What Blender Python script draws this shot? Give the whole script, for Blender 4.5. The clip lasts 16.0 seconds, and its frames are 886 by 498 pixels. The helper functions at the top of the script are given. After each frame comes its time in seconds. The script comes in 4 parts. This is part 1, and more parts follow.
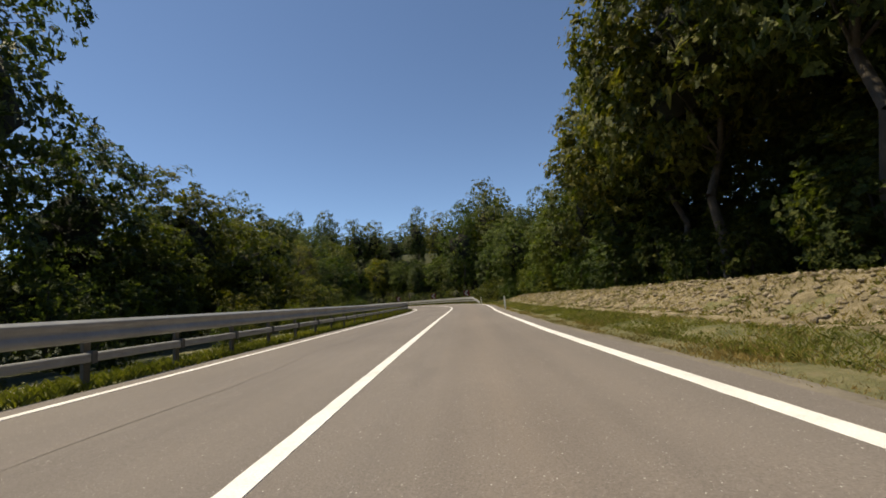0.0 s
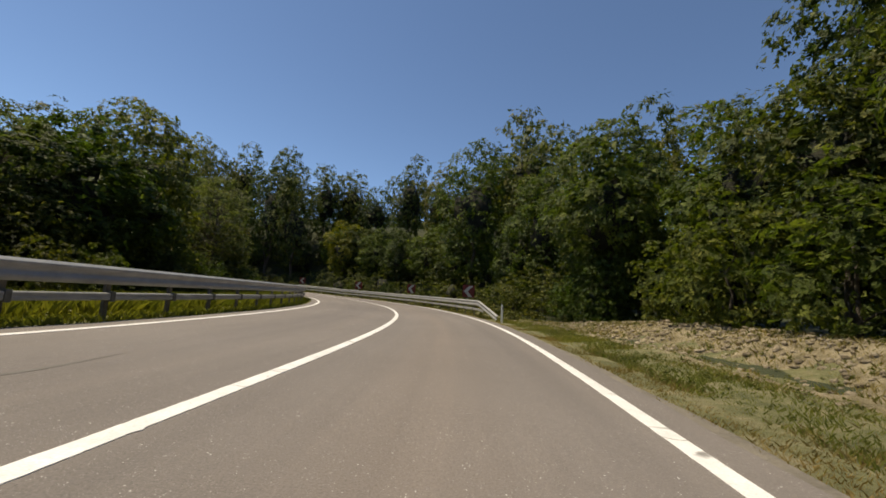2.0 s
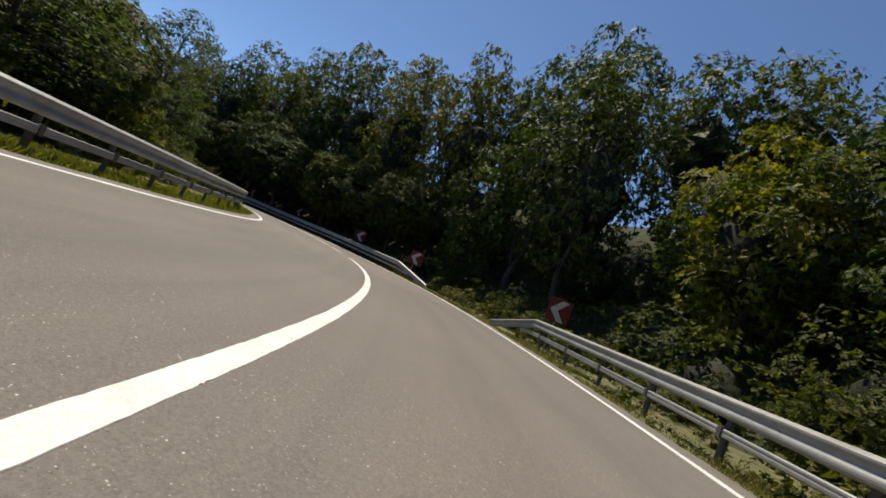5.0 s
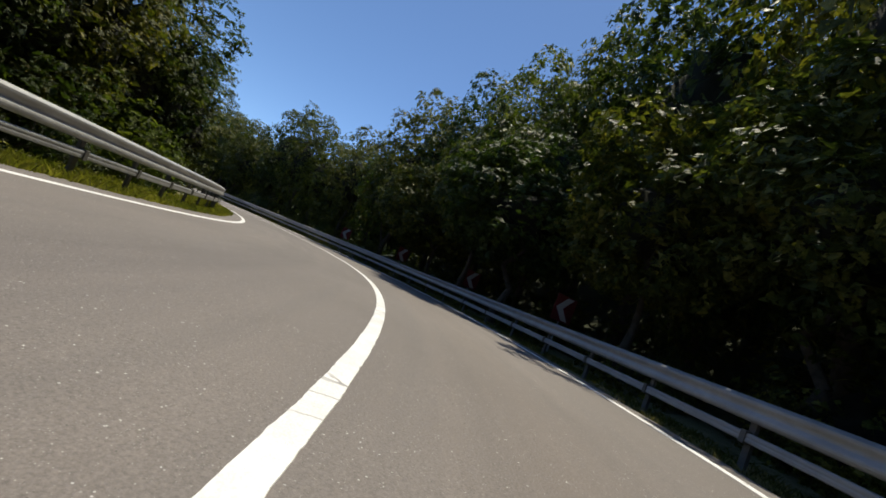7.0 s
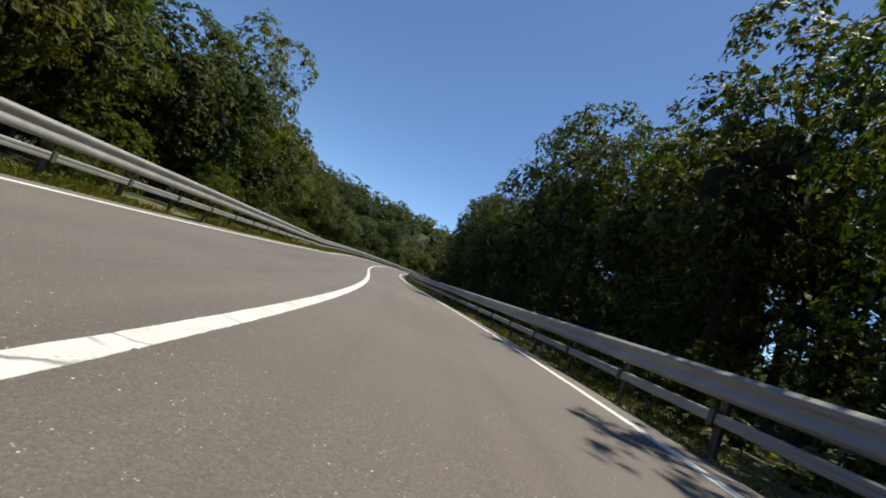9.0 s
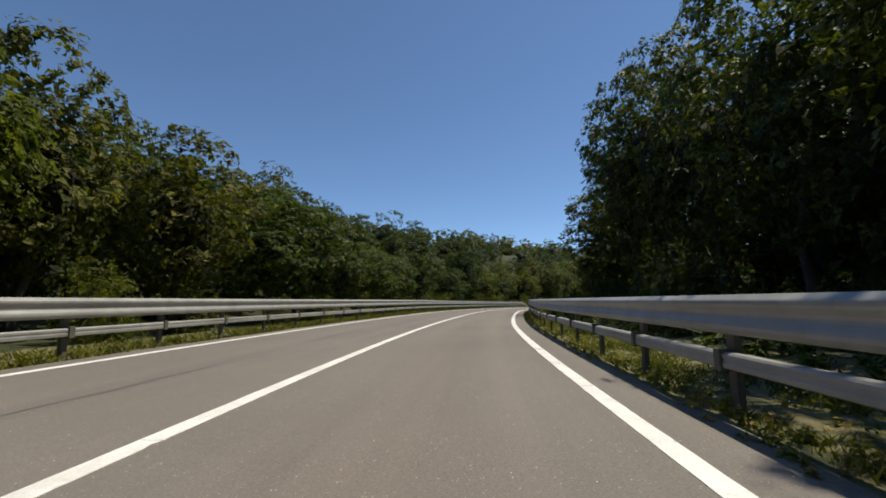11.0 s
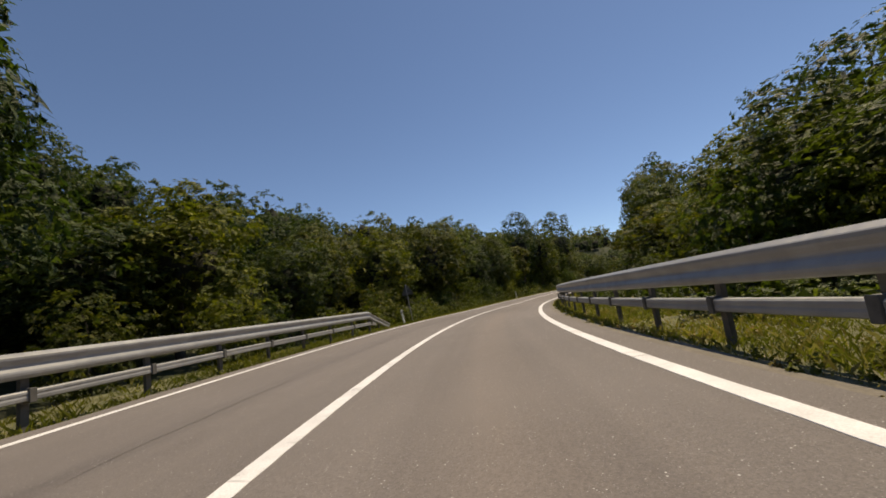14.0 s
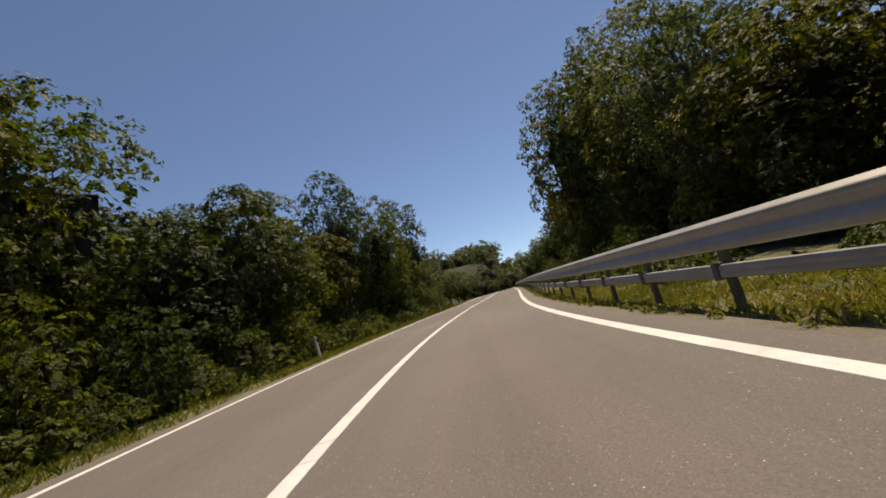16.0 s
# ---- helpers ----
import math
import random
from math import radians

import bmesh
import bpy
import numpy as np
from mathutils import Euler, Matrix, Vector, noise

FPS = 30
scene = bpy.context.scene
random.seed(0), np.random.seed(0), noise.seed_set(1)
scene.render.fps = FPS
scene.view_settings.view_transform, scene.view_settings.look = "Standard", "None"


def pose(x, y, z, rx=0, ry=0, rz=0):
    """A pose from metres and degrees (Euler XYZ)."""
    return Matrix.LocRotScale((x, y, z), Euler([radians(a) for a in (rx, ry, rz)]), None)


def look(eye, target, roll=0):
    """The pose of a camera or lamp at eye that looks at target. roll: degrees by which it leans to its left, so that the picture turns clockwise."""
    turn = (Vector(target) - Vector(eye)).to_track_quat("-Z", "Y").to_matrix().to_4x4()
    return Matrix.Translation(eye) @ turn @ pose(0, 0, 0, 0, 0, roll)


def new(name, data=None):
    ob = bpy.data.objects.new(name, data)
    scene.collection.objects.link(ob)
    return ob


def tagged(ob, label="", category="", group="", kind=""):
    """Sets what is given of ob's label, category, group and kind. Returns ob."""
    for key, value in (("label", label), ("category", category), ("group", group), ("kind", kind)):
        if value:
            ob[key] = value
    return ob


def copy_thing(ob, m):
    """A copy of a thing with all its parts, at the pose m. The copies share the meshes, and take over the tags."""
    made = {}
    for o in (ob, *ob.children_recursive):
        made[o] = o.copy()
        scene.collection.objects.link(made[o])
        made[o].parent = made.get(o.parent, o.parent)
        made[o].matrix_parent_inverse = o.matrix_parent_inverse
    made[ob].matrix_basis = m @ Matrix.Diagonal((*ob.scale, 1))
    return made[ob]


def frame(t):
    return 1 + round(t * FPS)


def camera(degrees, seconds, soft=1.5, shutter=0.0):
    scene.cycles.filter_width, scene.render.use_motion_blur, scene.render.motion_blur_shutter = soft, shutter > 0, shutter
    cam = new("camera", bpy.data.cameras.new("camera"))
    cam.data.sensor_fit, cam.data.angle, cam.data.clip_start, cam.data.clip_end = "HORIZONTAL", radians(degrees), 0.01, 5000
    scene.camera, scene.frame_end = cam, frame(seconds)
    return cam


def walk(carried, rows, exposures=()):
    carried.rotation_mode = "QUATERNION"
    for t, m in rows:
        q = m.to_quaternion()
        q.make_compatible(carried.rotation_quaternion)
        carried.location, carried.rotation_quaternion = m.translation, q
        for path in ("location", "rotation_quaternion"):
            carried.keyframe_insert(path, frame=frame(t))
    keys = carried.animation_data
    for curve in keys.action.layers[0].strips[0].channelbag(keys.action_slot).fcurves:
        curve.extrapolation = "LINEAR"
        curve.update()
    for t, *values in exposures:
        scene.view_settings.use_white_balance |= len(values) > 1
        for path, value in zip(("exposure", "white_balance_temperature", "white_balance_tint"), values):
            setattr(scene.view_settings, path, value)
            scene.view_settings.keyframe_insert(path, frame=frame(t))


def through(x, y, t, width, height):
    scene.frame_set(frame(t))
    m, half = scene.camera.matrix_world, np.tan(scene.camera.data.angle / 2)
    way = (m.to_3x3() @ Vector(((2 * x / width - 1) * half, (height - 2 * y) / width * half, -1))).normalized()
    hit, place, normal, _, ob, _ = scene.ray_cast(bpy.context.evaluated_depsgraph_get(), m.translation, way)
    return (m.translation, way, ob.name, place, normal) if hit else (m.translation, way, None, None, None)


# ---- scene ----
# camera, alignment of the road
cam = camera(93.96, 16.0, soft=1.7, shutter=0.0)
PATH = (
    (0, pose(1.131, 5.969, 0.673, 96.579, 4.533, 0.179)),
    (0.5, pose(1.504, 13.957, 0.591, 96.547, 4.658, -0.627)),
    (1, pose(2.124, 21.981, 0.533, 96.43, 1.361, -3.641)),
    (1.5, pose(2.789, 29.948, 0.426, 96.14, -3.492, -1.651)),
    (2, pose(3.284, 38.704, 0.407, 96.531, -4.847, 1.05)),
    (2.5, pose(3.339, 47.05, 0.344, 95.937, -9.534, 3.855)),
    (3, pose(2.795, 54.571, 0.291, 95.205, -16.485, 10.11)),
    (3.5, pose(1.047, 62.628, 0.182, 94.949, -20.376, 18.582)),
    (4, pose(-1.686, 70.142, 0.096, 95.299, -20.633, 26.628)),
    (4.5, pose(-5.507, 77.161, 0.079, 95.021, -21.578, 34.614)),
    (5, pose(-10.367, 83.439, 0.03, 95.222, -23.766, 43.843)),
    (5.2, pose(-12.555, 85.693, 0.054, 95.192, -25.035, 48.313)),
    (5.6, pose(-17.366, 89.654, 0.146, 95.174, -26.205, 55.967)),
    (6, pose(-22.64, 92.838, 0.217, 95.187, -25.719, 63.232)),
    (6.5, pose(-29.647, 95.585, 0.274, 95.078, -24.061, 73.963)),
    (7, pose(-36.769, 96.819, 0.311, 94.635, -22.763, 86.265)),
    (7.3, pose(-40.934, 96.935, 0.327, 94.115, -22.837, 93.234)),
    (7.5, pose(-43.641, 96.806, 0.292, 93.658, -23.259, 97.69)),
    (8, pose(-50.434, 95.57, 0.176, 93.976, -24.799, 106.897)),
    (8.2, pose(-53.294, 94.698, 0.138, 94.094, -25.516, 110.926)),
    (8.6, pose(-59.086, 92.135, 0.084, 94.437, -24.635, 119.404)),
    (9, pose(-64.802, 88.519, 0.052, 94.901, -20.944, 126.901)),
    (9.4, pose(-70.287, 84.141, 0.031, 95.434, -15.864, 132.339)),
    (9.9, pose(-76.777, 78.074, 0.005, 96.124, -9.726, 136.975)),
    (10.3, pose(-81.672, 73.072, -0.02, 96.602, -6.704, 138.956)),
    (10.5, pose(-84.059, 70.592, -0.036, 96.802, -5.968, 139.361)),
    (11, pose(-90.074, 64.22, -0.041, 97.765, -0.025, 140.13)),
    (11.5, pose(-96.519, 57.624, 0.051, 97.749, 0.355, 138.028)),
    (12, pose(-103.471, 51.124, 0.123, 97.44, 5.846, 135.268)),
    (12.5, pose(-110.711, 44.901, 0.212, 97.341, 9.008, 130.828)),
    (13, pose(-118.104, 39.185, 0.261, 97.482, 7.193, 128.857)),
    (13.5, pose(-125.706, 33.987, 0.302, 97.699, 7.16, 125.472)),
    (14, pose(-133.855, 29.101, 0.363, 97.849, 7.974, 120.806)),
    (14.5, pose(-141.406, 25.321, 0.42, 97.579, 11.763, 115.778)),
    (15, pose(-148.988, 22.334, 0.441, 97.415, 16.177, 110.135)),
    (15.5, pose(-157.144, 20.056, 0.46, 98.357, 15.214, 104.853)),
    (16, pose(-165.836, 18.541, 0.58, 98.458, 14.93, 98.284)),
)
walk(cam, PATH, exposures=((0, 0.25, 7100, 7.5), (2.5, 0.2, 7000, 8), (5, 0.17, 6500, 7.5), (8, 0.22, 6200, 6), (10.5, 0.15, 6350, 5), (12.5, 0.06, 6800, 8),
                          (14.5, -0.0, 7400, 12.5), (16, 0.0, 7500, 13)))


# ---------------------------------------------------------------- the road's line
STEP = 1.0
ALONG = np.arange(-60.0, 420.0, STEP)
KNOTS = np.arange(-30.0, 360.1, 6.0)
CURVE = (-0.005646, -0.0064, -0.007071, -0.007471, -0.007296, -0.006117, -0.00339, -0.001316, 0.0004013, -0.001221, -0.0009326, 0.000704, 0.004982, 0.01092, 0.01401, 0.01622, 0.01693, 0.02097, 0.02819, 0.02416, 0.01934, 0.01876, 0.02204, 0.02848, 0.03146, 0.02757, 0.02577, 0.02822, 0.0258, 0.01919, 0.01235, 0.00818, 0.00484, 0.000681, -0.002301, -0.003148, -0.005443, -0.006501, -0.005407, -0.002774, -0.004067, -0.005759, -0.004911, -0.004434, -0.007775, -0.01029, -0.01038, -0.01222, -0.01235, -0.01072, -0.009184, -0.009694, -0.008945, -0.005198, -0.002364, -0.00086, 4.164e-05, 0.0005751, 0.0007931, 0.0007786, 0.000626, 0.0004061, 0.0001639, -7.662e-05, -0.0003078, -0.0005325)
WIDE_LEFT = (3.229, 3.225, 3.217, 3.167, 3.247, 3.388, 3.927, 4.341, 4.354, 4.115, 4.072, 4.037, 3.794, 3.573, 3.365, 3.313, 3.227, 3.183, 3.275, 3.319, 3.282, 3.262, 3.271, 3.262, 3.258, 3.256, 3.255)
WIDE_RIGHT = (3.009, 2.964, 2.868, 2.749, 2.901, 3.272, 3.767, 4.055, 4.189, 4.239, 3.97, 3.805, 3.552, 3.238, 3.109, 2.827, 2.77, 2.754, 2.823, 3.018, 2.937, 2.916, 3.082, 3.137, 3.171, 3.191, 3.2)
RISE = (0.3413, 1.264e-05, -0.3467, -0.5334, -0.6427, -0.3687, -0.6049, -0.8795, -0.5359, -0.3746, -0.242, 0.3785, 0.8864, 1.372)
TAR_SEAMS = ((-10, 45, 1.5, 1.7), (165, 250, 1.55, 1.3))
CENTRE_RUNS = ((-40, 105.5), (108.0, 110.2), (110.9, 369))
DELINEATORS = ((33.0, -3.7, 1), (57.1, -4.75, -2), (260.0, 4.75, -9), (287.4, 5.3, -6), (315, 5.2, -3))
CHEVRONS = ((68.0, -6.5), (79.3, -6.9), (88.2, -6.3), (100.0, -7.2), (111.8, -6.0), (119.4, -6.2), (128.4, -6.6),
            (134.9, -6.8), (141.2, -6.2), (148.9, -6.1))
BACK_SIGN = (262.6, 5.3)
WIDE_AT = np.arange(-30.0, 360.1, 15.0)
RISE_AT = np.arange(-30.0, 360.1, 30.0)


bend = np.where((ALONG < -30) | (ALONG > 360), 0.0, np.interp(ALONG, KNOTS, CURVE))
TURN = np.cumsum(bend) * STEP
zero = int(np.argmin(abs(ALONG)))
TURN = TURN - TURN[zero]
ROAD_X, ROAD_Y = np.cumsum(-np.sin(TURN)) * STEP, np.cumsum(np.cos(TURN)) * STEP
ROAD_X, ROAD_Y = ROAD_X - ROAD_X[zero], ROAD_Y - ROAD_Y[zero]


def rise(s):
    return np.interp(s, RISE_AT, RISE)


def wide(s, side):
    """Distance of the edge line from the centre line; side +1 is left."""
    return np.interp(s, WIDE_AT, WIDE_LEFT if side > 0 else WIDE_RIGHT)


def on_road(s, lat, z=0.0):
    """World place from the distance along the road, the offset to its left and the height over it."""
    x, y, t = np.interp(s, ALONG, ROAD_X), np.interp(s, ALONG, ROAD_Y), np.interp(s, ALONG, TURN)
    return np.stack(np.broadcast_arrays(x - np.cos(t) * lat, y - np.sin(t) * lat, rise(s) + z), -1)


def to_road(x, y):
    """Distance along, and signed offset to the left, of places in the plan."""
    x, y = np.atleast_1d(x).ravel(), np.atleast_1d(y).ravel()
    sx, sy, st, ss = ROAD_X, ROAD_Y, TURN, ALONG
    s, lat = np.empty(len(x)), np.empty(len(x))
    for a in range(0, len(x), 4000):
        px, py = x[a:a + 4000], y[a:a + 4000]
        d = (px[:, None] - sx) ** 2 + (py[:, None] - sy) ** 2
        i = d.argmin(1)
        side = -(px - sx[i]) * np.cos(st[i]) - (py - sy[i]) * np.sin(st[i])
        s[a:a + 4000], lat[a:a + 4000] = ss[i], np.sign(side) * np.sqrt(d[np.arange(len(px)), i])
    return s, lat


def blend(x, a, b):
    u = np.clip((np.asarray(x, float) - a) / (b - a), 0, 1)
    return u * u * (3 - 2 * u)


def verge_height(s, off, side):
    """Height of the verge over the road, off metres beyond the edge line."""
    if side < 0:
        bank = 1 - blend(s, 50, 62)
        return (-0.03 - 0.04 * blend(off, 0.5, 1.2) + bank * (0.10 * blend(off, 1.0, 2.6) + 0.60 * blend(off, 2.9, 5.0))
                + (1 - bank) * 0.05 * blend(off, 1.5, 5))
    return -0.03 - 0.05 * blend(off, 0.5, 1.2) - 0.25 * blend(off, 2.0, 6.0)


def ground_height(x, y):
    s, lat = to_road(x, y)
    side = np.where(lat < 0, -1, 1)
    off = abs(lat) - np.where(lat < 0, wide(s, -1), wide(s, 1))
    h = np.where(lat < 0, verge_height(s, np.minimum(off, 6), -1), verge_height(s, np.minimum(off, 6), 1))
    far = np.maximum(off - 6, 0)
    hill = 16 * blend(far, 30, 190) + 30 * blend(far, 160, 700)
    slope = np.where(lat < 0, 2.0 * blend(far, 0, 25) * (1 - blend(s, 60, 110)), 0)
    slope = slope + np.where(lat > 0, 17.0 * blend(far, 0, 40) * blend(s, 190, 225), 0)
    slope = slope + np.where(lat < 0, 13.0 * blend(far, 0, 17) * blend(s, 68, 100) * (1 - blend(s, 135, 165)), 0)
    out = rise(s) + h + hill + slope
    return np.where(off < 5.4, rise(s) + h - 0.15 - 0.1 * (off < 0.8), out), s, lat

# rows of trees: side, distance beyond the edge line, first place along, step, kinds in turn, heights
TREE_ROWS = (
    (-1, 9.4, -4.0, 5.0, "high", (16, 16, 16, 16, 16, 14.9, 13.3, 13)),
    (-1, 15.0, -8.0, 5.0, "back", (15, 15, 15, 15, 15, 15, 15, 14)),
    (-1, 8.0, 32.5, 4.2, "fresh oak fresh", (8.4, 10.1, 7.5, 10, 8.3, 9, 10.9)),
    (-1, 13.0, 31.0, 5.5, "oak", (14, 11.4, 14, 12.7, 14.7, 12.5)),
    (-1, 9.0, 64.0, 4.2, "oak fresh oak fresh", (13.5, 12.5, 9, 18.3, 9, 9.1, 9, 9, 9, 9)),
    (-1, 14.5, 66.0, 5.5, "back", (16.9, 18, 22.3, 18.4, 16.1, 17.1, 11, 14.4)),
    (-1, 7.5, 106.0, 4.2, "oak oak fresh", (18, 22.3, 13, 23, 22.3, 13, 23, 16.7, 19.2, 17.8, 16.4, 12, 12.9, 12, 11.9, 14.7, 16.7)),
    (-1, 4.5, 119.2, 4.2, "high", (8.6, 8.8, 8.8, 8.8, 11, 8.8, 8.2)),
    (-1, 13.0, 105.0, 6.0, "back", (16.9, 21, 21, 20.9, 21, 22.3, 21, 19.4, 18.5, 14.4, 14.9)),
    (-1, 8.0, 178.0, 4.5, "oak", (10.1, 10.1, 12.9, 10, 13.6, 14.8, 15.7, 15.7, 9.6, 13.5)),
    (-1, 14.0, 176.0, 6.0, "back", (9, 9.8, 11, 12, 13, 13, 13, 12)),
    (-1, 7.5, 222.0, 4.5, "oak fresh fresh", (5.8, 6.8, 3.9, 5.6, 6.4, 4.6, 5.1, 5.9, 5.8, 4.5, 5.2, 6, 8.9)),
    (-1, 13.0, 222.0, 6.0, "back", (8, 8, 9.8, 8, 8, 8.5, 9.1, 7.8, 7.5, 8)),
    (-1, 8.0, 281.0, 4.5, "oak airy airy oak fresh", (6, 8.7, 11.3, 13, 15.7, 15.9, 10, 10, 10, 10, 10, 10)),
    (-1, 13.5, 282.0, 6.0, "back", (9.5, 9, 12.5, 11, 11, 11, 11, 11, 11)),
    (1, 10.5, 12.0, 4.5, "oak oak oak fresh oak fresh oak airy airy airy fresh fresh fresh", (14, 13.9, 9.2, 6.9, 10.2, 8, 10.4, 7.9, 9.8, 6.7, 7.3, 9.8, 7.3)),
    (1, 15.0, 40.0, 5.0, "poplar back poplar", (12.2, 8.8, 9, 12.1, 8.5, 9.4, 10, 12, 11.5, 10.2, 11.1, 12.1)),
    (1, 6.5, 71.0, 4.2, "airy oak airy", (8.3, 6, 9.3, 6.4, 6.1, 6.1, 4.9, 5.6, 5, 7.3, 5, 5)),
    (1, 4.4, 123.0, 2.8, "column", (7, 7.8, 8.2, 8, 8, 6.1, 7.5, 7)),
    (1, 9.5, 122.0, 5.0, "back", (9, 9, 9, 9, 9, 9, 9)),
    (1, 7.5, 152.0, 4.4, "oak oak fresh", (8, 8, 9, 9, 9, 13.1, 9, 10.4, 10.2, 9.6, 8, 7, 8)),
    (1, 13.0, 150.0, 6.0, "back", (9, 9, 9, 9, 9, 9, 8.8, 8, 11, 8, 11.9, 7)),
    (1, 7.5, 209.0, 4.4, "oak fresh oak", (5.6, 6, 6, 6, 6, 8.3, 6, 6, 10.3, 6, 7.8, 6, 7.4, 8, 7, 9.6)),
    (1, 14.0, 219.0, 6.0, "back", (6, 6, 6, 6, 6, 6, 6, 6, 8.3, 6)),
    (1, 24.0, 200.0, 8.0, "back", (6, 6, 6, 5.3, 7.2, 8.8, 7.8, 9.5, 6, 6, 6, 6, 6, 6, 6, 6)),
    (1, 6.5, 280.0, 4.4, "fresh oak oak", (10.5, 7.5, 8.5, 9.8, 7.8, 13.5, 12.6, 8, 8, 8.1, 16.1, 8)),
    (1, 6.4, 282.4, 4.0, "fresh", (11.1,)),
    (1, 13.5, 280.0, 6.0, "back", (11, 8, 8, 8, 8, 8, 7.8, 8, 8)),
    (-1, 23.8, 85.0, 5.0, "oak", (16,)),
    (-1, 7.2, 99.0, 5.0, "bright", (10.5,)),
    (1, 8.0, 90.0, 2.6, "poplar", (15, 15, 9.1)),
    (1, 8.0, 336.0, 6.0, "back", (8, 8, 8, 8, 8, 8, 8, 8, 8, 8)),
    (-1, 8.0, 336.0, 6.0, "back", (8, 8, 8, 8, 8, 8, 8, 8, 8, 8)),
)


def chance(a, b=0.0):
    """A steady number from 0 to 1 for a place."""
    v = math.sin(a * 12.9898 + b * 78.233) * 43758.5453
    return v - math.floor(v)


def row_places(side, off, s0, step, kinds, heights):
    """Kind, plan place, height and girth of each tree of a row; those that would crowd the road on the inside of a bend are left out."""
    kinds = kinds.split()
    for k, tall in enumerate(heights):
        s = s0 + step * k + (chance(s0 + k, 1) - 0.5) * 0.5 * step
        lat = side * (float(wide(s, side)) + off + (chance(s0 + k, 2) - 0.5) * 3.0)
        x, y, _ = on_road(np.array([s]), np.array([lat]))[0]
        _, real = to_road(x, y)
        girth = (1.9 + 0.12 * tall) / (0.32 * tall) * (0.88 + 0.3 * chance(s0 + k, 3))
        yield kinds[k % len(kinds)], float(x), float(y), tall, girth, abs(real[0]) > abs(lat) - 0.9


# ---------------------------------------------------------------- light
world = bpy.data.worlds.new("sky")
scene.world = world
world.use_nodes = True
sky = world.node_tree.nodes.new("ShaderNodeTexSky")
sky.sky_type, sky.sun_disc = "NISHITA", False
SUN_ELEVATION, SUN_TOWARDS = 64.3, (-0.968, 0.250)
sky.sun_elevation = radians(SUN_ELEVATION)
sky.sun_rotation = math.atan2(SUN_TOWARDS[0], SUN_TOWARDS[1])
sky.altitude, sky.air_density, sky.dust_density, sky.ozone_density = 3000, 1.0, 0.7, 4.0
world.node_tree.links.new(sky.outputs["Color"], world.node_tree.nodes["Background"].inputs["Color"])
world.node_tree.nodes["Background"].inputs["Strength"].default_value = 0.126
sun = new("sun", bpy.data.lights.new("sun", "SUN"))
sun.data.energy, sun.data.angle, sun.data.color = 4.7, radians(0.53), (1.0, 0.882, 0.675)
c = math.cos(radians(SUN_ELEVATION))
n = math.hypot(*SUN_TOWARDS)
sun.matrix_world = look((0, 0, 40), (-SUN_TOWARDS[0] / n * c, -SUN_TOWARDS[1] / n * c, 40 - math.sin(radians(SUN_ELEVATION))))


# ---------------------------------------------------------------- materials
def material(name, rough=0.8, metal=0.0):
    m = bpy.data.materials.new(name)
    m.use_nodes = True
    b = m.node_tree.nodes["Principled BSDF"]
    b.inputs["Roughness"].default_value, b.inputs["Metallic"].default_value = rough, metal
    return m, m.node_tree, b


def node(tree, kind, **inputs):
    made = tree.nodes.new("ShaderNode" + kind)
    for key, value in inputs.items():
        made.inputs[key].default_value = value
    return made


def noise_at(tree, scale, detail=4.0, rough=0.6, coords=None, stretch=None):
    made = node(tree, "TexNoise", Scale=scale, Detail=detail, Roughness=rough)
    if coords is None:
        coords = tree.nodes.new("ShaderNodeTexCoord").outputs["Object"]
    if stretch:
        m = node(tree, "Mapping", Scale=stretch)
        tree.links.new(coords, m.inputs["Vector"])
        coords = m.outputs["Vector"]
    tree.links.new(coords, made.inputs["Vector"])
    return made.outputs["Fac"]


def ramp(tree, fac, *stops):
    made = tree.nodes.new("ShaderNodeValToRGB")
    el = made.color_ramp.elements
    while len(el) < len(stops):
        el.new(0.5)
    for e, (at, col) in zip(el, stops):
        e.position = at
        e.color = (*col, 1) if len(col) == 3 else col
    tree.links.new(fac, made.inputs["Fac"])
    return made.outputs["Color"]


def mixed(tree, fac, a, b, mode="MIX"):
    made = tree.nodes.new("ShaderNodeMix")
    made.data_type, made.blend_type = "RGBA", mode
    for value, socket in ((fac, made.inputs[0]), (a, made.inputs[6]), (b, made.inputs[7])):
        if isinstance(value, (int, float)):
            socket.default_value = value
        elif isinstance(value, tuple):
            socket.default_value = (*value, 1)
        else:
            tree.links.new(value, socket)
    return made.outputs[2]


def bumped(tree, shader, height, strength=0.3, distance=0.02):
    made = node(tree, "Bump", Strength=strength, Distance=distance)
    tree.links.new(height, made.inputs["Height"])
    tree.links.new(made.outputs["Normal"], shader.inputs["Normal"])


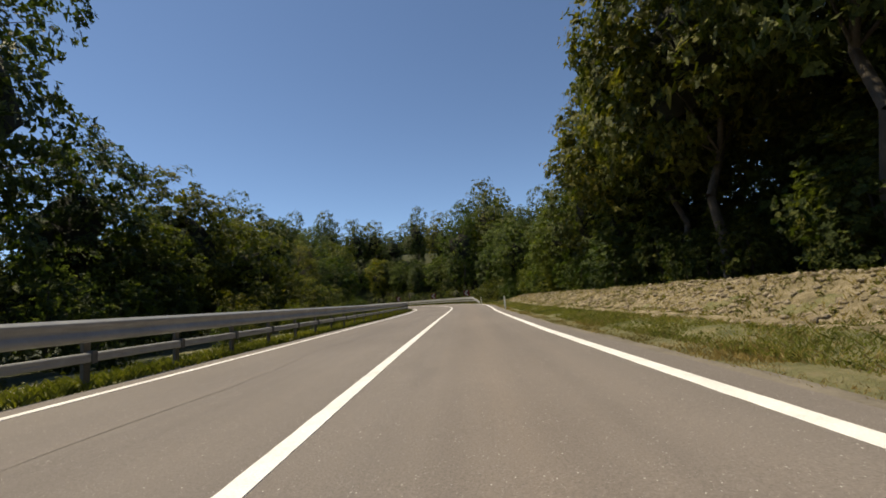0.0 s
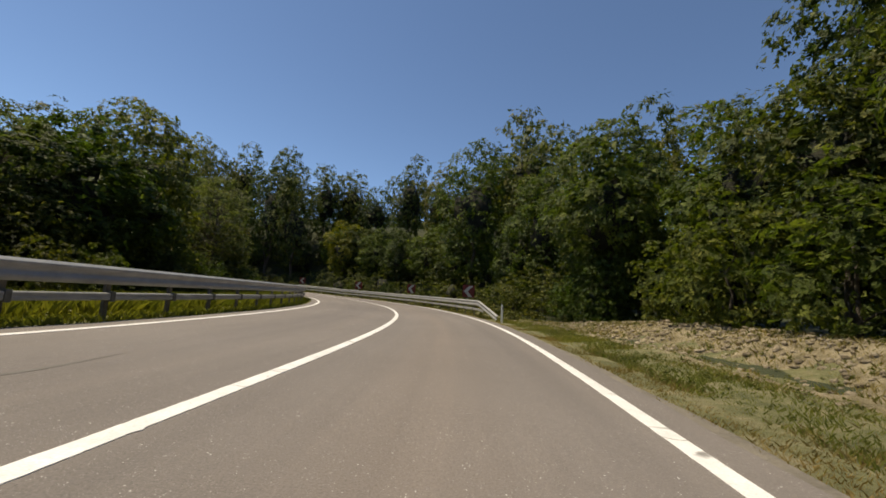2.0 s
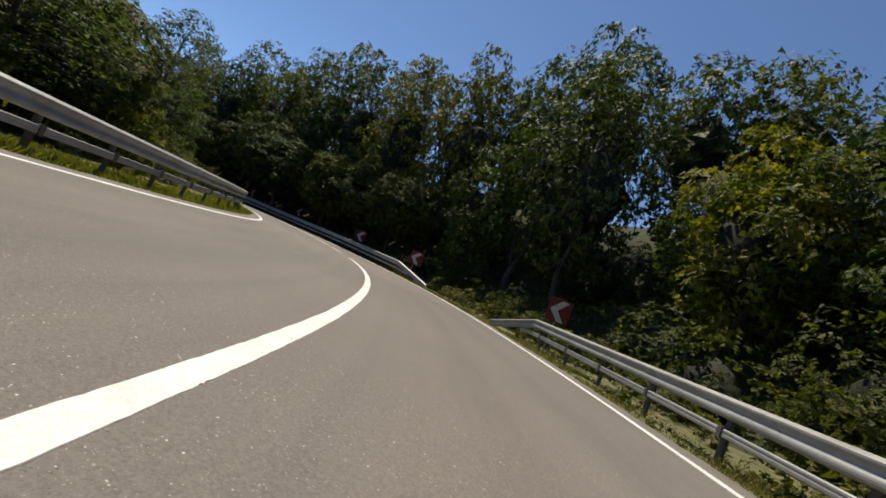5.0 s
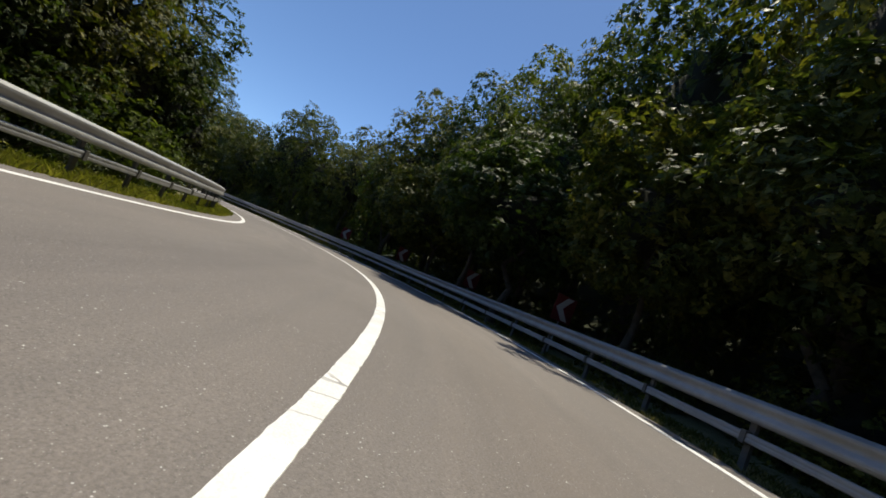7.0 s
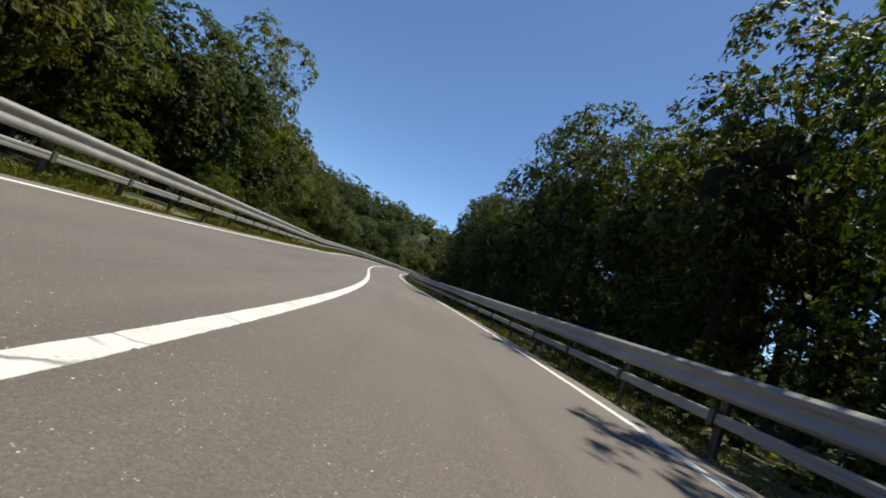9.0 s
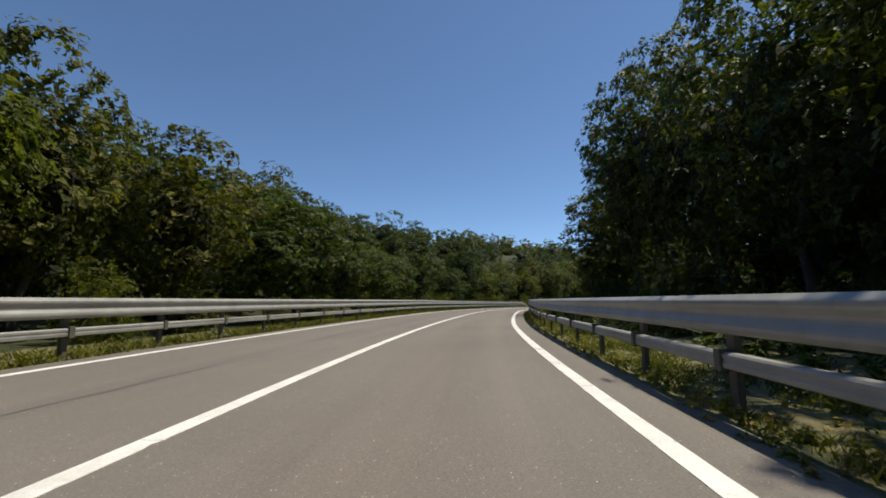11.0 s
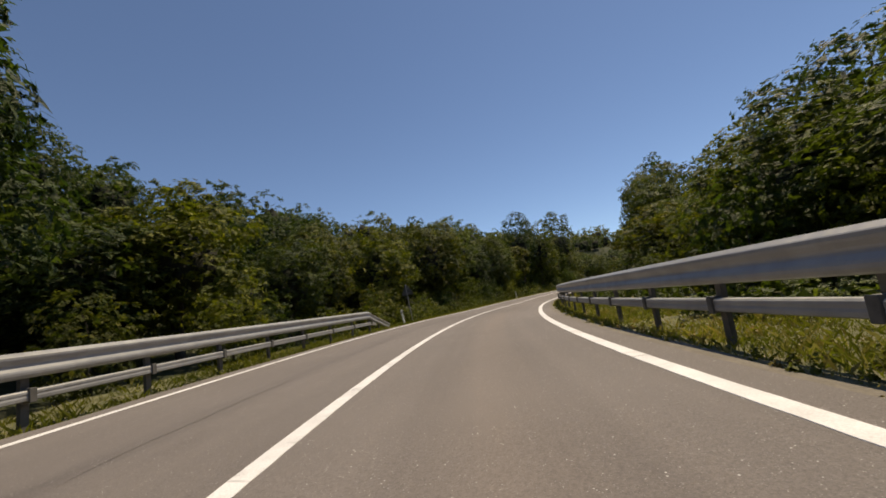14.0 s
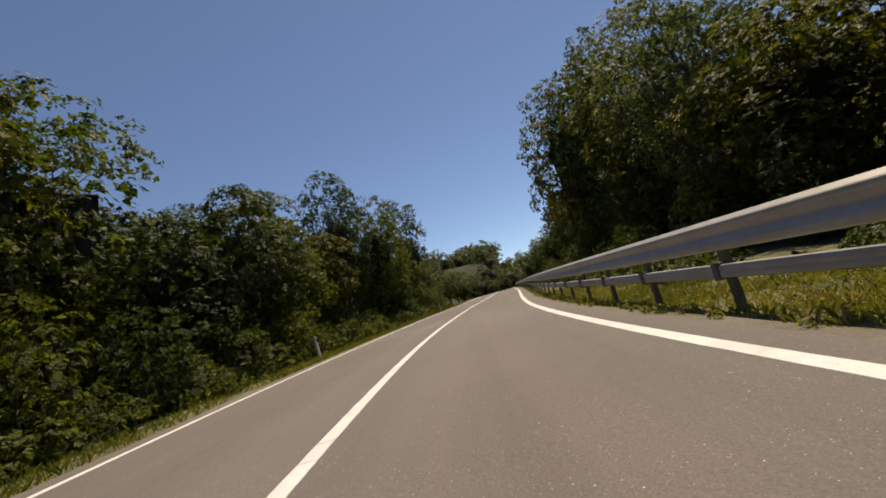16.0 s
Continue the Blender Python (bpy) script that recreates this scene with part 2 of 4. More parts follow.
def asphalt_material():
    m, t, b = material("asphalt", 0.85)
    coords = t.nodes.new("ShaderNodeTexCoord").outputs["Object"]
    along = t.nodes.new("ShaderNodeUVMap").outputs["UV"]
    large = ramp(t, noise_at(t, 0.14, 5, 0.6, coords), (0.3, (0.136, 0.120, 0.113)), (0.7, (0.180, 0.160, 0.151)))
    streak = noise_at(t, 1.0, 6, 0.62, along, (0.045, 1.7, 1))
    col = mixed(t, 0.55, large, ramp(t, streak, (0.25, (0.36, 0.36, 0.37)), (0.5, (0.5, 0.5, 0.5)), (0.75, (0.62, 0.605, 0.59))), "OVERLAY")
    patch = ramp(t, noise_at(t, 0.6, 7, 0.7, along, (0.22, 0.8, 1)), (0.62, (1, 1, 1)), (0.72, (0.84, 0.84, 0.85)))
    col = mixed(t, 1.0, col, patch, "MULTIPLY")
    across = t.nodes.new("ShaderNodeSeparateXYZ")
    t.links.new(along, across.inputs[0])
    for middle, tone in ((-1.45, (1.035, 1.00, 0.96)), (1.6, (0.93, 0.93, 0.945))):
        off = node(t, "Math")
        off.operation = "SUBTRACT"
        t.links.new(across.outputs[1], off.inputs[0])
        off.inputs[1].default_value = middle
        gap = node(t, "Math")
        gap.operation = "ABSOLUTE"
        t.links.new(off.outputs[0], gap.inputs[0])
        band = ramp(t, gap.outputs[0], (0.15, (1, 1, 1)), (0.95, (0, 0, 0)))
        band = mixed(t, 1.0, band, ramp(t, noise_at(t, 0.5, 4, 0.6, along, (0.12, 1, 1)), (0.3, (0.2, 0.2, 0.2)), (0.6, (1, 1, 1))), "MULTIPLY")
        col = mixed(t, band, col, mixed(t, 1.0, col, tone, "MULTIPLY"))
    fine = noise_at(t, 75, 4, 0.75, coords)
    col = mixed(t, 0.55, col, ramp(t, fine, (0.28, (0.22, 0.22, 0.22)), (0.72, (0.78, 0.78, 0.78))), "OVERLAY")
    for size, wide_, part_, tone in ((21.0, 0.13, 0.60, (0.60, 0.59, 0.57)), (33.0, 0.16, 0.57, (0.70, 0.69, 0.68)), (46.0, 0.17, 0.545, (0.58, 0.57, 0.55)), (90.0, 0.22, 0.50, (0.40, 0.39, 0.37)), (60.0, 0.2, 0.58, (0.05, 0.048, 0.046))):
        stone = node(t, "TexVoronoi", Scale=size)
        t.links.new(coords, stone.inputs["Vector"])
        chips = ramp(t, stone.outputs["Distance"], (0.06, (1, 1, 1)), (wide_, (0, 0, 0)))
        pick = ramp(t, noise_at(t, size * 0.33, 2, 0.5, coords), (part_, (0, 0, 0)), (part_ + 0.06, (1, 1, 1)))
        col = mixed(t, mixed(t, 1.0, chips, pick, "MULTIPLY"), col, tone)
    t.links.new(col, b.inputs["Base Color"])
    bumped(t, b, fine, 0.55, 0.008)
    return m


def paint_material():
    m, t, b = material("road_paint", 0.6)
    coords = t.nodes.new("ShaderNodeTexCoord").outputs["Object"]
    along = t.nodes.new("ShaderNodeUVMap").outputs["UV"]
    worn = ramp(t, noise_at(t, 11, 8, 0.8, coords), (0.31, (0, 0, 0)), (0.37, (1, 1, 1)))
    dirt = ramp(t, noise_at(t, 2.5, 6, 0.7, coords), (0.3, (0.64, 0.63, 0.63)), (0.6, (0.83, 0.82, 0.825)))
    grain = ramp(t, noise_at(t, 70, 3, 0.7, coords), (0.3, (0.80, 0.80, 0.80)), (0.6, (1, 1, 1)))
    dirt = mixed(t, 1.0, dirt, grain, "MULTIPLY")
    bent = mixed(t, 0.12, along, noise_at(t, 3.0, 4, 0.6, coords), "ADD")
    stretched = node(t, "Mapping", Scale=(1.6, 0.35, 1))
    t.links.new(bent, stretched.inputs["Vector"])
    cracks = node(t, "TexVoronoi", Scale=1.0)
    cracks.feature = "DISTANCE_TO_EDGE"
    t.links.new(stretched.outputs["Vector"], cracks.inputs["Vector"])
    line = ramp(t, cracks.outputs["Distance"], (0.003, (0.15, 0.15, 0.15)), (0.010, (1, 1, 1)))
    some = ramp(t, noise_at(t, 1.1, 3, 0.5, coords), (0.36, (0, 0, 0)), (0.46, (1, 1, 1)))
    line = mixed(t, 1.0, line, some, "LIGHTEN")
    col = mixed(t, mixed(t, 1.0, worn, line, "MULTIPLY"), (0.13, 0.12, 0.11), dirt)
    t.links.new(col, b.inputs["Base Color"])
    return m


def steel_material():
    m, t, b = material("galvanised_steel", 0.55, 0.2)
    coords = t.nodes.new("ShaderNodeTexCoord").outputs["Object"]
    col = ramp(t, noise_at(t, 3.0, 8, 0.7, coords), (0.3, (0.25, 0.25, 0.25)), (0.7, (0.36, 0.36, 0.355)))
    grime = ramp(t, noise_at(t, 0.7, 5, 0.6, coords, (1, 1, 3)), (0.5, (0, 0, 0)), (0.75, (1, 1, 1)))
    col = mixed(t, mixed(t, 1.0, grime, (0.5, 0.5, 0.5), "MULTIPLY"), col, (0.15, 0.145, 0.135))
    t.links.new(col, b.inputs["Base Color"])
    t.links.new(ramp(t, noise_at(t, 12, 4, 0.6, coords), (0.3, (0.40,) * 3), (0.7, (0.58,) * 3)), b.inputs["Roughness"])
    return m


def leaf_material(name, dark, mid, light, through=0.48, fine=True):
    m, t, b = material(name, 0.52)
    coords = t.nodes.new("ShaderNodeTexCoord").outputs["Object"]
    geo = t.nodes.new("ShaderNodeNewGeometry").outputs["Random Per Island"]
    each = t.nodes.new("ShaderNodeObjectInfo").outputs["Random"]
    col = ramp(t, geo, (0.0, dark), (0.65, mid), (1.0, light))
    if fine:
        tint = ramp(t, each, (0.0, (0.58, 0.74, 0.68)), (0.5, (1, 1, 1)), (1.0, (1.5, 1.22, 0.74)))
        col = mixed(t, 1.0, col, tint, "MULTIPLY")
    clump = ramp(t, noise_at(t, 0.40, 3, 0.6, coords), (0.35, (0.77, 0.78, 0.56)), (0.65, (1.26, 1.11, 0.76)))
    col = mixed(t, 1.0, col, clump, "MULTIPLY")
    if fine:
        speck = noise_at(t, 9.0, 3, 0.7, coords)
        col = mixed(t, 1.0, col, ramp(t, speck, (0.35, (0.45, 0.5, 0.45)), (0.62, (1.15, 1.12, 1.05))), "MULTIPLY")
        bumped(t, b, speck, 0.8, 0.12)
    t.links.new(col, b.inputs["Base Color"])
    b.inputs["Specular IOR Level"].default_value = 0.24
    thin = t.nodes.new("ShaderNodeBsdfTranslucent")
    t.links.new(mixed(t, 1.0, col, (1.45, 1.6, 0.68), "MULTIPLY"), thin.inputs["Color"])
    both = t.nodes.new("ShaderNodeMixShader")
    both.inputs[0].default_value = through
    t.links.new(b.outputs[0], both.inputs[1])
    t.links.new(thin.outputs[0], both.inputs[2])
    if fine:  # the gaps between the single leaves of a spray
        gaps = ramp(t, noise_at(t, 6.5, 2, 0.55, coords), (0.43, (0, 0, 0)), (0.46, (1, 1, 1)))
        spray = t.nodes.new("ShaderNodeMixShader")
        t.links.new(gaps, spray.inputs[0])
        t.links.new(t.nodes.new("ShaderNodeBsdfTransparent").outputs[0], spray.inputs[1])
        t.links.new(both.outputs[0], spray.inputs[2])
        both = spray
    t.links.new(both.outputs[0], t.nodes["Material Output"].inputs["Surface"])
    return m


def soil_material(name, stops, scale=0.8, bump=0.5):
    m, t, b = material(name, 0.95)
    coords = t.nodes.new("ShaderNodeTexCoord").outputs["Object"]
    big = ramp(t, noise_at(t, scale, 6, 0.65, coords), *stops)
    fine = noise_at(t, 26, 5, 0.7, coords)
    col = mixed(t, 0.5, big, ramp(t, fine, (0.25, (0.25,) * 3), (0.75, (0.75,) * 3)), "OVERLAY")
    t.links.new(col, b.inputs["Base Color"])
    bumped(t, b, fine, bump, 0.05)
    return m


def plain_material(name, colour, rough=0.6, metal=0.0, vary=0.12, scale=6.0):
    m, t, b = material(name, rough, metal)
    lo, hi = tuple(v * (1 - vary) for v in colour), tuple(min(1, v * (1 + vary)) for v in colour)
    t.links.new(ramp(t, noise_at(t, scale, 6, 0.7), (0.3, lo), (0.7, hi)), b.inputs["Base Color"])
    return m


ASPHALT, PAINT, STEEL = asphalt_material(), paint_material(), steel_material()
# steel of the posts, clamps and the sign's back, darker than the beams
DARK_STEEL = plain_material("dark_steel", (0.105, 0.100, 0.090), 0.7, 0.1, 0.35, 4.0)
TAR = plain_material("tar", (0.115, 0.105, 0.096), 0.8)
LEAF_OAK = leaf_material("oak_leaves", (0.036, 0.060, 0.021), (0.084, 0.110, 0.037), (0.170, 0.190, 0.072), 0.30)
LEAF_LIGHT = leaf_material("fresh_leaves", (0.046, 0.072, 0.018), (0.098, 0.138, 0.035), (0.180, 0.220, 0.066), 0.33)
LEAF_YELLOW = leaf_material("yellow_green_leaves", (0.080, 0.108, 0.018), (0.145, 0.178, 0.030), (0.215, 0.240, 0.055), 0.36)
LEAF_GREY = leaf_material("poplar_leaves", (0.058, 0.080, 0.042), (0.112, 0.140, 0.082), (0.205, 0.232, 0.160), 0.42)
GRASS_GREEN = leaf_material("green_grass", (0.070, 0.082, 0.022), (0.112, 0.125, 0.036), (0.170, 0.168, 0.062), 0.35, False)
GRASS_FRESH = leaf_material("fresh_grass", (0.095, 0.110, 0.026), (0.155, 0.168, 0.042), (0.225, 0.225, 0.075), 0.42, False)
GRASS_RUST = leaf_material("brown_grass", (0.165, 0.125, 0.068), (0.260, 0.205, 0.118), (0.340, 0.280, 0.175), 0.35, False)
GRASS_BAND = leaf_material("lush_grass", (0.115, 0.138, 0.044), (0.190, 0.212, 0.074), (0.265, 0.275, 0.120), 0.42, False)
GRASS_DRY = leaf_material("dry_grass", (0.190, 0.158, 0.090), (0.290, 0.248, 0.150), (0.390, 0.340, 0.220), 0.35, False)
BARK = soil_material("bark", ((0.3, (0.045, 0.036, 0.027)), (0.7, (0.12, 0.10, 0.08))), 3.0, 0.9)
# near-black colour of the inner shells: shade inside the crowns, put into the colour
CROWN_SHADE = soil_material("crown_shade", ((0.35, (0.010, 0.012, 0.006)), (0.65, (0.026, 0.026, 0.015))), 4.0, 0.9)
FOREST_SOIL = soil_material("woodland_floor", ((0.3, (0.020, 0.027, 0.008)), (0.55, (0.035, 0.042, 0.014)), (0.75, (0.06, 0.055, 0.025))))
VERGE_SOIL = soil_material("verge_soil", ((0.34, (0.085, 0.090, 0.034)), (0.5, (0.150, 0.148, 0.064)), (0.66, (0.230, 0.200, 0.112))), 2.6, 0.9)
BANK_SOIL = soil_material("bank_soil", ((0.32, (0.125, 0.105, 0.055)), (0.48, (0.225, 0.185, 0.110)), (0.68, (0.36, 0.305, 0.205))), 2.2, 1.0)
CLOD = soil_material("clod_soil", ((0.35, (0.17, 0.135, 0.085)), (0.65, (0.40, 0.34, 0.25))), 3.0, 0.9)
GRAVEL = soil_material("gravel_edge", ((0.3, (0.135, 0.120, 0.100)), (0.7, (0.225, 0.200, 0.165))), 2.5)
WHITE_PLASTIC = plain_material("white_plastic", (0.76, 0.76, 0.74), 0.45, 0, 0.06)
BLACK_FILM = plain_material("black_film", (0.018, 0.018, 0.02), 0.5)
SIGN_RED = plain_material("red_sheeting", (0.17, 0.026, 0.026), 0.45, 0, 0.2)
SIGN_WHITE = plain_material("white_sheeting", (0.62, 0.60, 0.57), 0.45, 0, 0.1)


# ---------------------------------------------------------------- making meshes
def mesh_of(name, verts, faces, mat, smooth=False):
    me = bpy.data.meshes.new(name)
    me.from_pydata(np.asarray(verts).tolist(), [], [tuple(f) for f in np.asarray(faces).tolist()] if len(faces) else [])
    me.materials.append(mat)
    if smooth:
        me.polygons.foreach_set("use_smooth", [True] * len(me.polygons))
    return me


def leaf_mesh(name, quads, tris, mat, shells=(), inside=None):
    """A mesh of loose four- and three-cornered blades, from their corners in order, over closed inner shells."""
    n, m = len(quads), len(tris)
    points, index, base = [quads.reshape(-1, 3), tris.reshape(-1, 3)], [np.arange(n + m)], n + m
    for verts, faces in shells:
        points.append(verts)
        index.append(faces.ravel() + base)
        base += len(verts)
    points, index = np.concatenate(points), np.concatenate(index)
    me = bpy.data.meshes.new(name)
    me.vertices.add(len(points))
    me.vertices.foreach_set("co", np.ascontiguousarray(points, np.float32).ravel())
    me.loops.add(len(index))
    me.loops.foreach_set("vertex_index", index.astype(np.int32))
    me.polygons.add(n // 4 + (len(index) - n) // 3)
    me.polygons.foreach_set("loop_start", np.r_[np.arange(0, n, 4), np.arange(n, len(index), 3)].astype(np.int32))
    blades = n // 4 + m // 3
    me.polygons.foreach_set("use_smooth", [False] * blades + [True] * (len(me.polygons) - blades))
    me.materials.append(mat)
    if inside:
        me.materials.append(inside)
        me.polygons.foreach_set("material_index", np.r_[np.zeros(blades), np.ones(len(me.polygons) - blades)].astype(np.int32))
    me.update(calc_edges=True)
    return me


NONE = np.zeros((0, 3))


def quads_mesh(name, verts, mat):
    return leaf_mesh(name, verts, NONE, mat)


def child(name, me, parent, label=""):
    ob = new(name, me)
    ob.parent = parent
    if label:
        ob["label"] = label
    return ob


def part(name, bm, mat, parent, label=""):
    me = bpy.data.meshes.new(name)
    bm.to_mesh(me)
    bm.free()
    me.materials.append(mat)
    return child(name, me, parent, label)


def box(bm, x, y, z, at=(0, 0, 0), bevel=0.0):
    made = bmesh.ops.create_cube(bm, size=1.0, matrix=Matrix.Translation(at) @ Matrix.Diagonal((x, y, z, 1)))
    if bevel:
        edges = list({e for v in made["verts"] for e in v.link_edges})
        bmesh.ops.bevel(bm, geom=edges, offset=bevel, segments=2, affect="EDGES", profile=0.5)
    return bm


def strip(name, ss, lats, zs, mat, smooth=True):
    """A mesh along the road: rows of places, one for each distance in ss."""
    rows = np.stack([on_road(ss, lat, z) for lat, z in zip(lats, zs)], 1)
    n, m = rows.shape[:2]
    i = np.arange((n - 1) * m).reshape(n - 1, m)[:, :-1].ravel()
    me = mesh_of(name, rows.reshape(-1, 3), np.stack([i, i + m, i + m + 1, i + 1], -1), mat, smooth)
    uv = np.stack([np.repeat(ss, m), np.stack(np.broadcast_arrays(*[lat + 0 * ss for lat in lats]), 1).ravel()], -1)
    index = np.empty(len(me.loops), np.int32)
    me.loops.foreach_get("vertex_index", index)
    me.uv_layers.new(name="along").data.foreach_set("uv", uv[index].astype(np.float32).ravel())
    return me


# ---------------------------------------------------------------- ground, road, markings
def build_ground():
    x0, x1, y0, y1 = ROAD_X[ALONG > -40].min() - 90, ROAD_X.max() + 90, -70, ROAD_Y.max() + 90
    inner_x, inner_y = np.arange(x0, x1, 2.5), np.arange(y0, y1, 2.5)
    far = np.array([12.0, 40, 110, 260, 600, 1400, 3000])
    gx = np.r_[inner_x[0] - far[::-1], inner_x, inner_x[-1] + far]
    gy = np.r_[inner_y[0] - far[::-1], inner_y, inner_y[-1] + far]
    X, Y = np.meshgrid(gx, gy)
    z, s, lat = ground_height(X.ravel(), Y.ravel())
    z = z + np.where(abs(lat) > 11, np.array([noise.noise((a * 0.08, b * 0.08, 0)) for a, b in zip(X.ravel(), Y.ravel())]) * 0.5, 0)
    n, m = X.shape
    i = np.arange((n - 1) * m).reshape(n - 1, m)[:, :-1].ravel()
    me = mesh_of("ground", np.stack([X.ravel(), Y.ravel(), z], -1), np.stack([i, i + 1, i + m + 1, i + m], -1), FOREST_SOIL, True)
    tagged(new("ground", me), "woodland floor of dark soil and low weeds", "ground", kind="structure")


def build_road():
    ss = np.arange(-40, 370, 1.0)
    lats, zs = [], []
    left, right = wide(ss, 1) + 0.42, -wide(ss, -1) - 0.42
    ragged = np.array([noise.noise((s * 0.9, 3.1, 0)) for s in ss]) * 0.06
    for k in np.linspace(0, 1, 9):
        lats.append(left * (1 - k) + right * k + (ragged if k in (0, 1) else 0))
        zs.append(0 * ss)
    lats, zs = [left + ragged + 0.03] + lats + [right + ragged - 0.03], [0 * ss - 0.12] + zs + [0 * ss - 0.12]
    road = new("road", strip("road", ss, lats, zs, ASPHALT, False))
    tagged(road, "grey asphalt two-lane country road, sunlit and dry", "road", kind="structure")


def build_line(name, ss, lat, half, label, ragged=0.4):
    edge_a = np.array([noise.noise((s * 3.3, lat_ * 0.1, 1)) + 0.8 * noise.noise((s * 14, 0, 3)) for s, lat_ in zip(ss, lat)]) * 0.006
    chips = np.array([max(0.0, noise.noise((s * 9, 1, 2)) - 0.25) * noise.noise((s * 37, 5, 2)) for s in ss]) * 0.12 * ragged
    edge_b = chips + np.array([0.3 * noise.noise((s * 3.3, lat_ * 0.1, 7)) + 0.7 * noise.noise((s * 14, 0, 9)) for s, lat_ in zip(ss, lat)]) * 0.008
    me = strip(name, ss, [lat + half + 0.002 + edge_a, lat + half + edge_a, lat - half + edge_b, lat - half - 0.002 + edge_b],
               [0 * ss + 0.001, 0 * ss + 0.005, 0 * ss + 0.005, 0 * ss + 0.001], PAINT, False)
    tagged(new(name, me), label, "road marking", kind="structure")


def build_markings():
    ss = np.arange(-40, 369, 0.15)
    build_line("edge_line_left", ss, wide(ss, 1), 0.065, "solid white edge line painted on asphalt")
    build_line("edge_line_right", ss, -wide(ss, -1), 0.075, "solid white edge line painted on asphalt")
    for a, b in CENTRE_RUNS:
        some = np.unique(np.r_[np.arange(a, b, 0.08), np.arange(max(a, 40), min(b, 150), 0.03)])
        build_line("centre_line", some, 0 * some, 0.07, "solid white centre line, worn and cracked", 1.0)


def build_seams():
    """Dark tar seams that wander along the far lane."""
    for k, (a, b, lat0, lat1) in enumerate(TAR_SEAMS):
        ss = np.arange(a, b, 0.3)
        lat = np.interp(ss, [a, b], [lat0, lat1]) + np.array([noise.noise((s * 0.25, k, 0)) * 0.35 + noise.noise((s * 1.3, k, 4)) * 0.06 for s in ss])
        half = np.array([max(0.0004, 0.004 + 0.07 * noise.noise((s * 0.35, k, 8))) for s in ss])
        me = strip("tar_seam", ss, [lat + half, lat - half], [0 * ss + 0.0025, 0 * ss + 0.0025], TAR)
        tagged(new("tar_seam", me), "thin dark tar seam on the asphalt", "road crack", kind="structure")


def build_verges():
    for side, name in ((1, "verge_left"), (-1, "verge_right")):
        ss = np.arange(-40, 369, 0.5)
        offs = [0.30, 0.45, 0.7, 1.0, 1.4, 1.9, 2.5, 3.2, 4.0, 5.0, 6.2]
        lats, zs = [], []
        for o in offs:
            rough = np.array([noise.noise((s * 0.7, o * 2, side)) + 0.5 * noise.noise((s * 2.3, o * 5, side)) for s in ss])
            lats.append(side * (wide(ss, side) + o))
            lump = 0.03 if o < 0.8 else 0.10
            zs.append(verge_height(ss, o, side) + rough * lump * min(1, max(0, o - 0.3)) - (0.02 if o < 0.4 else 0) - (0.35 if o > 6 else 0))
        me = strip(name, ss, lats, zs, VERGE_SOIL)
        tagged(new(name, me), "verge of dry soil, weeds and gravel beside the asphalt", "verge", kind="structure")
        lats, zs = [], []
        for o, z in ((0.36, -0.012), (0.45, -0.01), (0.60, -0.016), (0.75, -0.09)):
            rough = np.array([noise.noise((s * 0.8, o, side * 5)) for s in ss])
            lats.append(side * (wide(ss, side) + o + rough * 0.12 * (o > 0.4)))
            zs.append(0 * ss + z)
        me = strip("gravel", ss, lats, zs, GRAVEL)
        tagged(new("gravel_strip_left" if side > 0 else "gravel_strip_right", me), "strip of fine grey gravel at the asphalt's edge", "gravel", kind="structure")


def bank_rise(s, off, side):
    """How far the broken bank of the first straight stands above the verge."""
    lump = np.array([noise.noise((a * 0.9, b * 1.1, 2)) * 0.10 + noise.noise((a * 2.6, b * 2.6, 5)) * 0.07 for a, b in zip(s, off)])
    return (0.05 + lump) * (1 - blend(s, 50, 61)) * (off > 2.9) * (side < 0) * (s < 61)


def build_bank():
    """The low cut bank of broken, bleached soil under the first trees."""
    ss = np.arange(-40, 62, 0.2)
    taper = 1 - blend(ss, 50, 61)
    lats, zs = [], []
    for o in np.arange(2.5, 6.01, 0.25):
        lump = np.array([noise.noise((s * 0.9, o * 1.1, 2)) * 0.10 + noise.noise((s * 2.6, o * 2.6, 5)) * 0.07 + noise.noise((s * 5.5, o * 5, 8)) * 0.04 for s in ss])
        ragged = np.array([noise.noise((s * 0.5, 0, 9)) * 0.5 + noise.noise((s * 1.7, 0, 11)) * 0.2 for s in ss])
        lats.append(-(wide(ss, -1) + o + (0.3 * ragged if o < 2.7 else 0)))
        zs.append(verge_height(ss, o, -1) + (0.05 + lump) * taper - 0.16 * (o < 2.6) - 0.16 * (1 - taper))
    bank = new("bank", strip("bank", ss, lats, zs, BANK_SOIL))
    tagged(bank, "bleached broken soil bank with rubble below the trees", "bank", kind="structure")
    rng = np.random.default_rng(21)
    n = 10000
    s, o = rng.uniform(-8, 60, n), 2.5 + 3.9 * rng.uniform(size=n) ** 0.8
    p = on_road(s, -(wide(s, -1) + o))
    p[:, 2] += verge_height(s, o, -1) + bank_rise(s, o, -1) + 0.01
    size = 0.022 + 0.06 * rng.uniform(size=n) ** 2.2
    lump = SEED_POINTS * rng.uniform(0.55, 1.25, (n, 12, 1)) * (size[:, None] * np.array([1.3, 1.0, 0.75]) * rng.uniform(0.7, 1.3, (n, 3)))[:, None]
    me = leaf_mesh("clods", NONE, NONE, CLOD, [((lump + p[:, None]).reshape(-1, 3), (SEED_FACES + 12 * np.arange(n)[:, None, None]).reshape(-1, 3))])
    tagged(new("clods", me), "pale clods and stones strewn over the bank", "rubble", kind="stuff")


